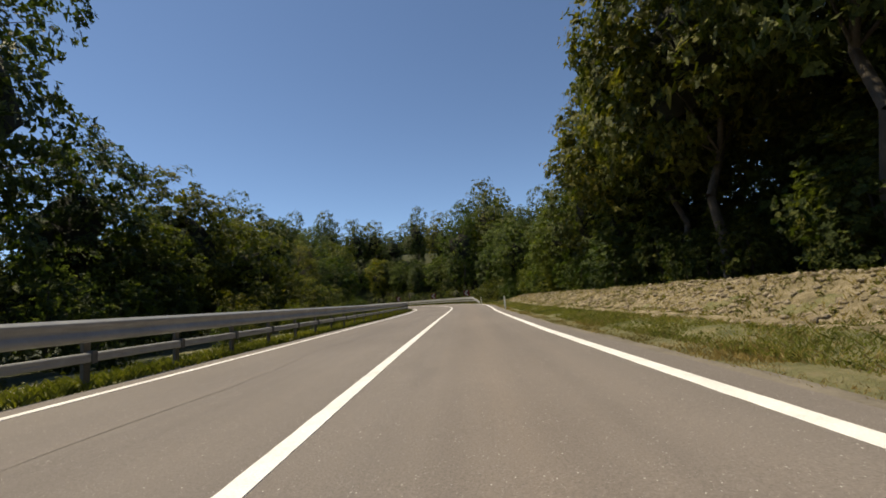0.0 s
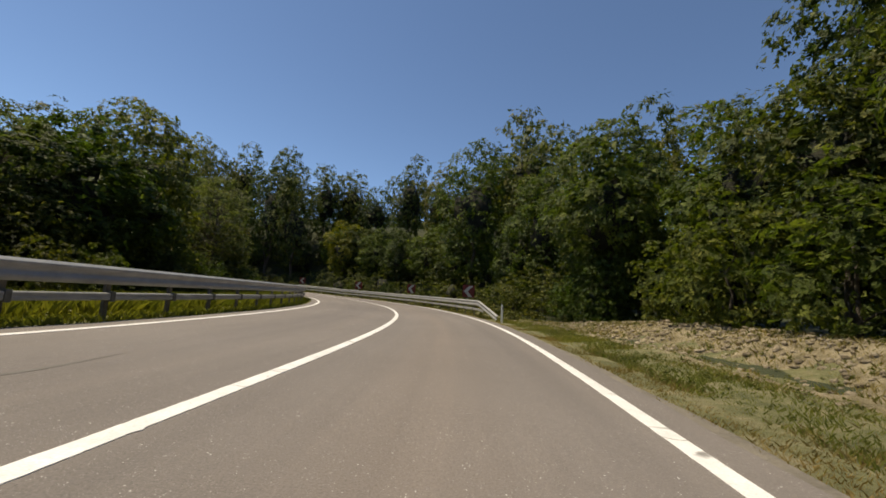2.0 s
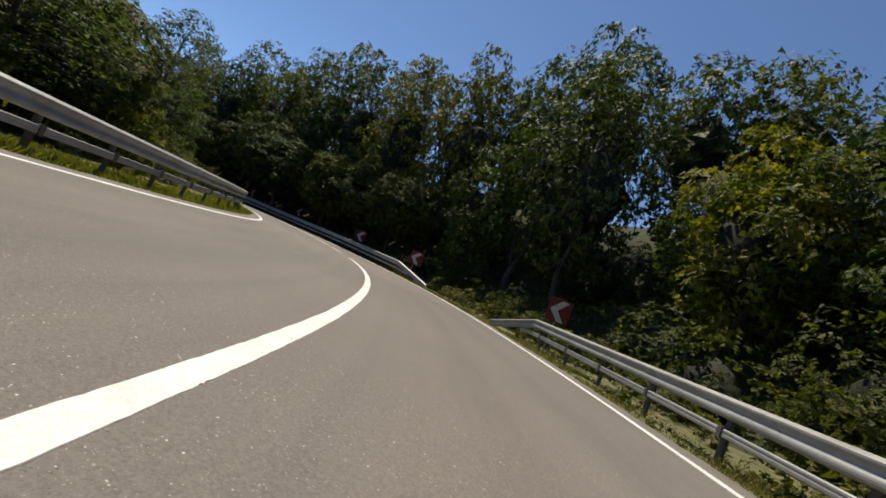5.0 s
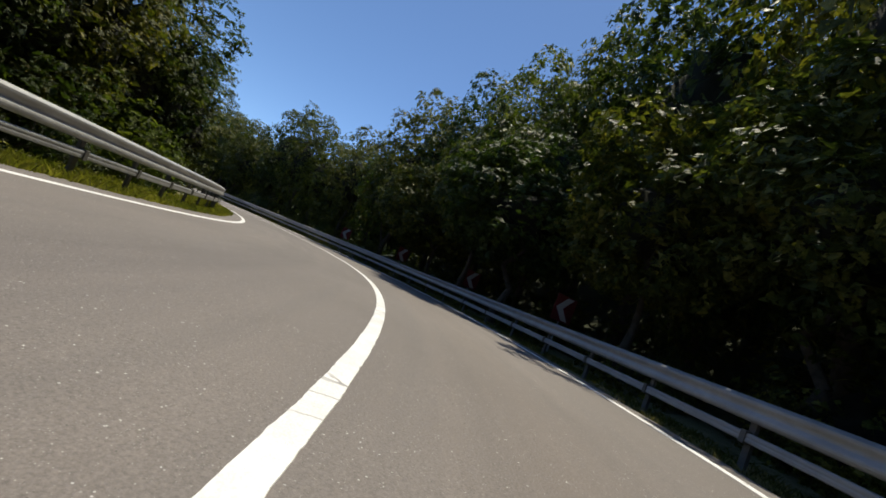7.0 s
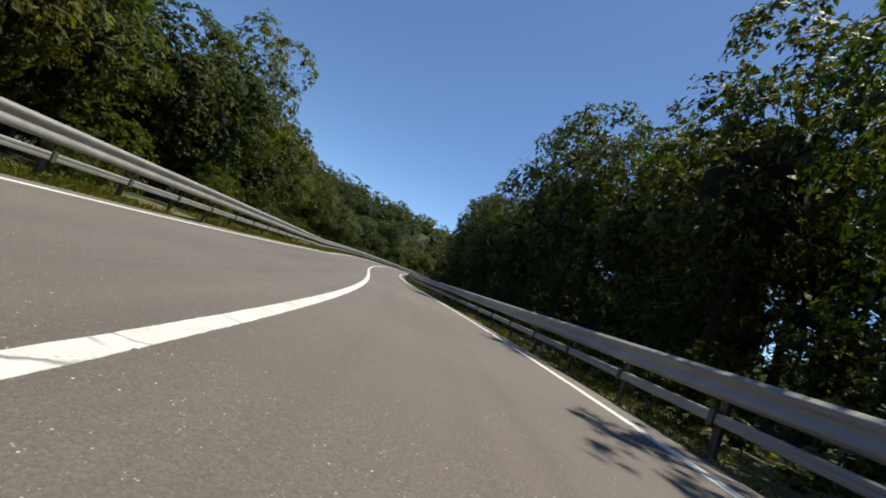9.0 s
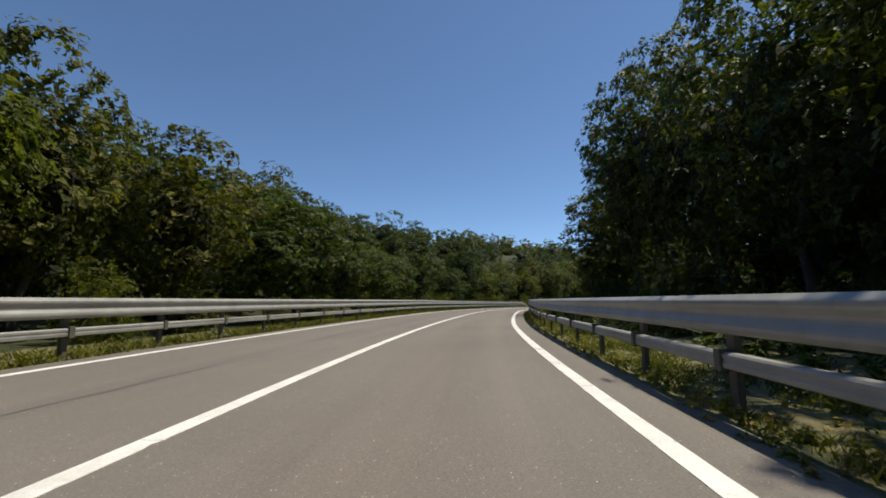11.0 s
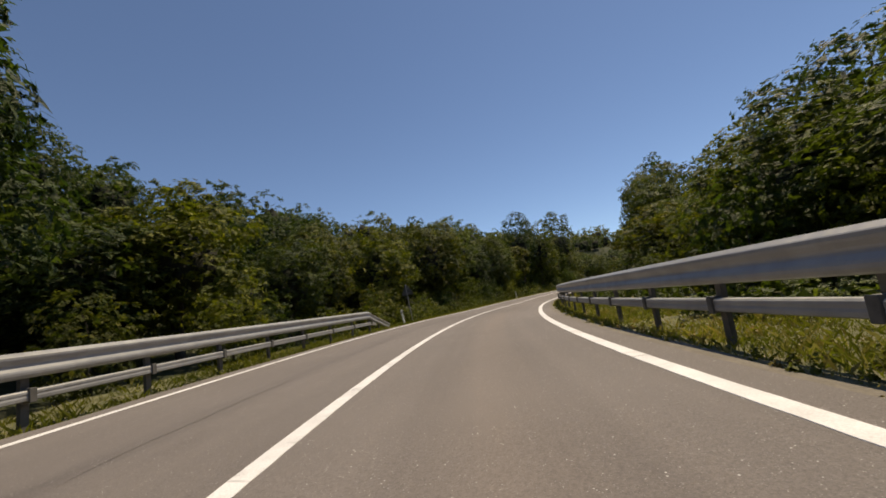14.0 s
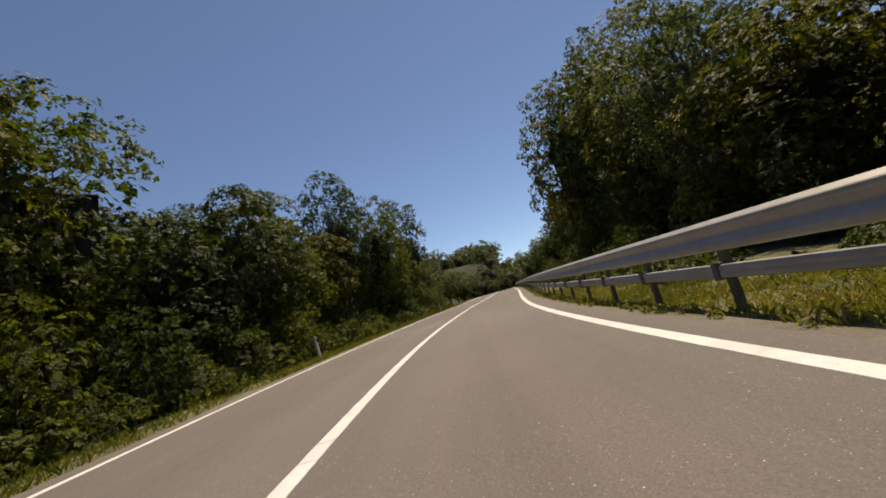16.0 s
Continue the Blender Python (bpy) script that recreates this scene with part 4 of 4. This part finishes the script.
def wood_strip(side, s0, s1, off0, off1, count, low, high, seed, mat=None, spread=2.5, size=0.34, leaves=9, lobes=9):
    rng = np.random.default_rng(seed)
    s, off = np.linspace(s0, s1, count) + rng.uniform(-1, 1, count), rng.uniform(off0, off1, count)
    p = on_road(s, side * (wide(s, side) + off))
    z, _, real = ground_height(p[:, 0], p[:, 1])
    tall = rng.uniform(low, high, count)
    keep = abs(real) > wide(s, side) + off - 0.8
    spots = [(x, y, zz - 0.2, t, spread * rng.uniform(0.75, 1.2)) for (x, y, _), zz, t, k in zip(p, z, tall, keep) if k]
    name, label = "woodland", "dense dark green woodland behind the roadside trees"
    if high < 4.2 and spread < 2:
        name, label = "undergrowth", "low leafy undergrowth behind the guard rail"
    wood_mesh(name, spots, rng, lobes, leaves, size, mat or LEAF_OAK, label)


def far_wood():
    """Wooded slopes in the distance."""
    rng = np.random.default_rng(77)
    todo = 4600
    cx, cy = rng.uniform(ROAD_X.min() - 330, ROAD_X.max() + 330, todo), rng.uniform(-120, ROAD_Y.max() + 330, todo)
    z, s, lat = ground_height(cx, cy)
    keep = ((abs(lat) > 34) | ((s > 410) & (abs(lat) > 7)) | ((abs(lat) > 21) & ((lat < 0) | (s < 160)))) & (abs(lat) < 330) & (rng.uniform(size=todo) < np.interp(abs(lat), [36, 75, 140, 330], [1, 0.9, 0.4, 0.2]))
    close = abs(lat) < 75
    for some, lobes, leaves, size, low, high in ((keep & close, 7, 5, 0.75, 6, 9), (keep & ~close, 4, 3, 1.5, 9, 14)):
        spots = [(x, y, zz - 1, rng.uniform(low, high), rng.uniform(3.2, 4.8) + 0.012 * w)
                 for x, y, zz, w in zip(cx[some], cy[some], z[some], abs(lat[some]))]
        wood_mesh("distant_woods", spots, rng, lobes, leaves, size, LEAF_OAK, "dense green woods covering the distant slopes")


def grass(name, s0, s1, side, off0, off1, count, tall, mat, label, seed, patchy=0.0):
    rng = np.random.default_rng(seed)
    s = rng.uniform(s0, s1, count)
    off = off0 + (off1 - off0) * rng.uniform(size=count)
    if patchy:
        field = np.array([noise.noise((a * 0.35, b * 0.9, seed)) for a, b in zip(s, off)])
        keep = field > patchy - 0.5 + rng.normal(size=count) * 0.08
        s, off = s[keep], off[keep]
    n = len(s)
    lat = side * (wide(s, side) + off)
    p = on_road(s, lat, 0)
    p[:, 2] += verge_height(s, off, side) + bank_rise(s, off, side) - 0.04
    turn = rng.uniform(0, 2 * np.pi, n)
    h = tall * rng.uniform(0.4, 1.25, n)
    w = rng.uniform(0.003, 0.008, n) * (0.8 + tall)
    ax = np.stack([np.cos(turn), np.sin(turn), 0 * turn], -1)
    lean = np.stack([rng.normal(size=n), rng.normal(size=n), 0 * turn], -1) * 0.42
    mid = p + lean * (h * 0.35)[:, None] + np.array([0, 0, 1]) * (h * 0.6)[:, None]
    tip = p + lean * h[:, None] + np.array([0, 0, 1]) * h[:, None]
    v = np.stack([p - ax * w[:, None], p + ax * w[:, None], mid + ax * (w * 0.7)[:, None], tip], 1).reshape(-1, 3)
    tagged(new(name, quads_mesh(name, v, mat)), label, "grass", kind="stuff")


def weeds(name, s0, s1, side, off0, off1, count, tall, mat, label, seed):
    """Low leafy weeds: small tufts of leaves on the verge."""
    rng = np.random.default_rng(seed)
    out = []
    s, off = rng.uniform(s0, s1, count), rng.uniform(off0, off1, count)
    p = on_road(s, side * (wide(s, side) + off), 0)
    p[:, 2] += verge_height(s, off, side) + bank_rise(s, off, side)
    for q in p:
        h = tall * rng.uniform(0.4, 1.3)
        d = unit(rng, 26)
        d[:, 2] = abs(d[:, 2])
        out.append(leaves_at(rng, q + d * np.array([0.6, 0.6, 1.0]) * h * rng.uniform(0.3, 1, (26, 1)), d, 0.036, 0.0))
    tagged(new(name, quads_mesh(name, np.concatenate(out), mat)), label, "weeds", kind="stuff")


# ---------------------------------------------------------------- put it together
build_ground()
build_road()
build_markings()
build_seams()
build_verges()
build_bank()
build_rail(1, -36, 258.2, lambda s: np.interp(s, [0, 95, 118, 140, 165], [0.86, 0.9, 1.08, 1.08, 0.79]), 0.88, 0, 3.9, -35.2, 1.8,
           "long galvanised guard rail with lower rail on posts in the grass", flare_out=0.75)
build_rail(-1, 59.0, 101.2, lambda s: np.interp(s, [60, 90, 99.5], [1.12, 1.2, 2.0]), 0.88, 2.9, 1.6, 62.9, 1.8,
           "galvanised guard rail with dipped ends round the bend", flare_in=0.25, flare_out=-0.8)
build_rail(-1, 109.7, 368.0, lambda s: np.interp(s, [110, 125, 180], [0.95, 1.0, 0.87]), 0.88, 2.4, 0, 112.0, 1.8,
           "long galvanised guard rail with lower rail on posts in the grass", flare_in=1.0)

post = build_delineator()
for k, (s, lat, lean) in enumerate(DELINEATORS):
    at = on_road(np.array([s]), np.array([lat]), -0.05)[0]
    m = Matrix.Translation(at) @ Matrix.Rotation(float(np.interp(s, ALONG, TURN)) - radians(22), 4, "Z") @ Matrix.Rotation(radians(lean), 4, "Y")
    if k:
        copy_thing(post, m)
    else:
        post.matrix_basis = m
sign = build_chevron()
for k, (s, lat) in enumerate(CHEVRONS):
    at = on_road(np.array([s]), np.array([lat]), 0.0)[0]
    m = Matrix.Translation(at) @ Matrix.Rotation(float(np.interp(s - 9 if s < 125 else s + 5, ALONG, TURN)), 4, "Z")
    if k:
        copy_thing(sign, m)
    else:
        sign.matrix_basis = m

at = on_road(np.array([BACK_SIGN[0]]), np.array([BACK_SIGN[1]]), -0.1)[0]
build_back_sign().matrix_basis = Matrix.Translation(at) @ Matrix.Rotation(float(np.interp(BACK_SIGN[0], ALONG, TURN)), 4, "Z") @ Matrix.Rotation(radians(-5), 4, "Y")
PLANTS = plant_kinds()
order = random.Random(5)


def plant(key, x, y, tall, broad=1.0, variant=None, sink=0.1):
    """Set a tree or bush of the given height."""
    variant = order.choice((0, 1, 2)) if variant is None else variant
    if key in ("oak", "fresh") and tall > 11:
        key += "_tall"
    z = float(ground_height(np.array([x]), np.array([y]))[0][0])
    k = tall / (10.0 if key not in ("bush", "shrub", "willow") else 8.6)
    m = (Matrix.Translation((x, y, z - sink)) @ Matrix.Rotation(order.uniform(0, 6.28), 4, "Z")
         @ Matrix.Diagonal((k * broad, k * broad, k, 1)))
    return copy_thing(PLANTS[key, variant], m)


def row(side, s0, s1, off, step, kinds, low, high, jitter=1.2, broad=(0.85, 1.2)):
    """A row of bushes beside the road, off metres beyond the edge line."""
    s = s0
    while s < s1:
        key = order.choice(kinds)
        o = off + order.uniform(-jitter, jitter)
        tall = order.uniform(low, high)
        ss = s + order.uniform(-0.3, 0.3) * step
        lat = side * (float(wide(ss, side)) + o)
        x, y, _ = on_road(np.array([ss]), np.array([lat]))[0]
        _, real = to_road(x, y)
        if abs(real[0]) > abs(lat) - 0.7:
            plant(key, float(x), float(y), tall, order.uniform(*broad))
        s += step * order.uniform(0.75, 1.25)


def wood_fill(side, s0, s1, off0, off1, every, share, seed, mat=None, spread=2.6):
    """Dense wood between and behind the rows of trees, lower than they are."""
    rng = np.random.default_rng(seed)
    at, tall = [], []
    for r in TREE_ROWS:
        if r[0] == side and r[1] < 16:
            at += [r[2] + r[3] * k for k in range(len(r[5]))]
            tall += r[5]
    o = np.argsort(at)
    at, tall = np.array(at)[o], np.array(tall, float)[o]
    n = int((s1 - s0) / every)
    s, off = np.linspace(s0, s1, n) + rng.uniform(-1, 1, n), rng.uniform(off0, off1, n)
    p = on_road(s, side * (wide(s, side) + off))
    z, _, real = ground_height(p[:, 0], p[:, 1])
    spots = []
    for k in range(n):
        near = abs(at - s[k]) < 6
        high = (tall[near].min() if near.any() else 7.0) * share * rng.uniform(0.75, 1.1)
        if abs(real[k]) > wide(s[k], side) + off[k] - 0.8:
            spots.append((p[k, 0], p[k, 1], z[k] - 0.2, high, spread * rng.uniform(0.75, 1.2)))
    wood_mesh("woodland", spots, rng, 9, 10, 0.28, mat or LEAF_OAK, "dense dark green woodland behind the roadside trees")


BUSH, LOW = ("bush", "shrub"), ("bush", "bush", "shrub")
for r in TREE_ROWS:
    for key, x, y, tall, girth, clear in row_places(*r):
        if clear:
            plant(key, x, y, tall, girth)
# right of the first straight: undergrowth in the shade of the oaks, then a lit wall of leaves
row(-1, -4, 31, 8.6, 2.2, ("bush",), 2.4, 4.0, jitter=0.5)
row(-1, -4, 33, 11.5, 2.2, ("bush",), 4.0, 6.0, jitter=0.5)
wood_fill(-1, -12, 31, 13, 17, 1.6, 0.6, 101)
row(-1, 30, 61.3, 6.8, 2.8, ("shrub", "bush", "shrub"), 2.6, 4.6)
wood_fill(-1, 30, 104, 11, 14, 1.9, 0.66, 102)
# outside of the bend
row(-1, 63.3, 103.5, 6.6, 3.2, LOW, 1.6, 3.0)
row(-1, 102, 176, 4.6, 3.6, ("bush",), 1.4, 2.6)
wood_strip(-1, 62, 178, 5.6, 8, 62, 2.2, 4.0, 105, spread=1.5, size=0.17, leaves=9)
wood_fill(-1, 104, 176, 10.5, 13.5, 1.9, 0.66, 104)
# left of the first straight and inside of the bend
row(1, -4, 40, 4.6, 3.4, LOW, 1.0, 2.2)
row(1, 42, 71.2, 6.0, 3.4, LOW, 1.2, 2.4, jitter=0.6)
row(1, 4, 71.2, 8.0, 3.6, ("shrub", "shrub", "willow", "bush"), 2.6, 4.4)
wood_fill(1, 2, 67, 11, 15, 1.8, 0.62, 107, LEAF_LIGHT)
wood_fill(1, 45, 124, 12, 20, 2.2, 0.7, 108)
row(1, 71.2, 126.5, 4.0, 3.6, ("willow", "bush", "shrub"), 1.4, 2.8)
row(1, 75.5, 80, 5.6, 2.4, ("willow",), 2.8, 3.6, jitter=0.3)
wood_fill(1, 71, 126, 9, 12, 2.0, 0.7, 109)
row(1, 121, 150, 3.2, 2.4, ("bush", "shrub"), 1.4, 2.6, jitter=0.4)
wood_fill(1, 121, 156, 6.5, 11, 1.5, 0.85, 110)
# second straight, left
row(1, 151, 256, 4.8, 3.2, BUSH, 1.4, 3.0)
wood_fill(1, 156, 338, 10, 14, 2.0, 0.66, 111)
wood_strip(1, 195.7, 337.8, 15, 24, 55, 3.2, 4.8, 112, spread=2.8)
wood_strip(1, 195.7, 337.8, 26, 40, 60, 3.5, 5, 122, spread=3.4, size=0.42)
row(1, 258, 328, 4.4, 2.8, ("bush", "shrub", "bush"), 1.8, 3.8)
wood_strip(1, 254, 325, 2.6, 3.4, 50, 0.7, 1.7, 134, LEAF_LIGHT, spread=1.0, size=0.12, leaves=10)
# second straight, right
row(-1, 176, 218, 5.6, 3.2, ("bush",), 1.4, 2.8)
wood_fill(-1, 176, 220, 11, 14, 1.9, 0.7, 113)
row(-1, 217, 328.3, 5.2, 3.4, BUSH, 1.8, 3.4)
wood_fill(-1, 220, 338, 10.5, 13.5, 2.0, 0.7, 114)
wood_strip(1, 376, 400, -3, 4, 12, 4, 6, 137)
wood_strip(-1, 376, 400, -3, 4, 12, 4, 6, 138)
wood_strip(1, 330, 400, 12, 36, 40, 6, 9, 131, spread=3.0, size=0.42)
wood_strip(-1, 330, 400, 12, 36, 40, 7, 10, 132, spread=3.0, size=0.42)
wood_strip(-1, 214, 335, 17, 36, 50, 6, 9, 133, spread=3.2, size=0.42)
wood_strip(-1, 170, 330, 2.6, 4.2, 100, 0.5, 1.2, 135, LEAF_LIGHT, spread=1.0, size=0.12, leaves=10)
wood_strip(-1, 62, 170, 2.6, 4.2, 70, 0.7, 1.5, 136, spread=1.0, size=0.12, leaves=10)
for thing in PLANTS.values():
    for ob in (*thing.children_recursive, thing):
        bpy.data.objects.remove(ob)
far_wood()
grass("verge_grass", -8, 62, -1, 1.25, 3.0, 110000, 0.095, GRASS_BAND, "green grass in a band along the roadside verge", 1, 0.08)
grass("dry_verge_grass", -8, 62, -1, 0.55, 1.6, 100000, 0.065, GRASS_RUST, "short brown dry grass at the edge of the gravel", 12, 0.2)
grass("dry_verge_grass", -8, 62, -1, 1.2, 3.0, 50000, 0.09, GRASS_DRY, "pale dry stalks among the green verge grass", 13, 0.3)
grass("dry_bank_grass", -8, 62, -1, 2.5, 6.0, 70000, 0.10, GRASS_DRY, "bleached dry grass on the roadside bank", 2, 0.22)
grass("bank_grass", -8, 62, -1, 2.8, 6.0, 30000, 0.11, GRASS_GREEN, "green grass tufts on the roadside bank", 16, 0.55)
grass("meadow_grass", 36, 76, 1, 1.6, 5.5, 60000, 0.42, GRASS_FRESH, "tall sunlit meadow grass behind the guard rail", 18, 0.1)
grass("rail_grass", -8, 155, 1, 0.5, 2.2, 100000, 0.17, GRASS_FRESH, "rough grass growing under the guard rail", 3, 0.15)
grass("rail_grass", 60, 170, -1, 0.6, 2.4, 50000, 0.12, GRASS_DRY, "thin dry grass under the guard rail", 4, 0.5)
grass("rail_grass", 60, 170, -1, 0.8, 2.2, 50000, 0.14, GRASS_GREEN, "green grass tufts under the guard rail", 14, 0.5)
grass("rail_grass", 163, 198, -1, 0.8, 2.6, 40000, 0.11, GRASS_GREEN, "sparse grass on the gravel under the guard rail", 15, 0.4)
grass("rail_grass", 198, 290, -1, 0.65, 2.8, 75000, 0.13, GRASS_FRESH, "rough grass growing under the guard rail", 5, 0.15)
grass("dry_rail_grass", 198, 290, -1, 0.65, 2.8, 25000, 0.14, GRASS_DRY, "withered stalks among the grass under the guard rail", 19, 0.3)
grass("rail_grass", 158, 330, 1, 0.5, 2.4, 60000, 0.16, GRASS_FRESH, "rough grass growing under the guard rail", 6, 0.15)
weeds("verge_weeds", 165, 330, -1, 0.52, 1.2, 1300, 0.13, GRASS_FRESH, "low leafy weeds creeping onto the gravel", 27)
weeds("dry_weeds", 165, 330, -1, 0.5, 1.5, 700, 0.12, GRASS_RUST, "withered brown weeds at the asphalt's edge", 28)
weeds("verge_weeds", 158, 258, 1, 0.6, 1.8, 900, 0.15, GRASS_FRESH, "leafy weeds under the guard rail", 29)
weeds("verge_weeds", 62, 165, -1, 0.6, 1.8, 900, 0.14, GRASS_GREEN, "leafy weeds under the guard rail", 30)
weeds("verge_weeds", 165, 205, -1, 0.9, 2.6, 600, 0.16, GRASS_GREEN, "leafy weeds under the guard rail", 17)
weeds("verge_weeds", 165, 290, -1, 0.9, 2.6, 1300, 0.22, GRASS_FRESH, "leafy weeds under the guard rail", 7)
weeds("verge_weeds", -8, 155, 1, 0.8, 2.4, 900, 0.22, GRASS_FRESH, "leafy weeds under the guard rail", 8)
weeds("verge_weeds", -8, 62, -1, 1.2, 6.0, 1500, 0.14, GRASS_GREEN, "low weeds scattered on the bank", 9)
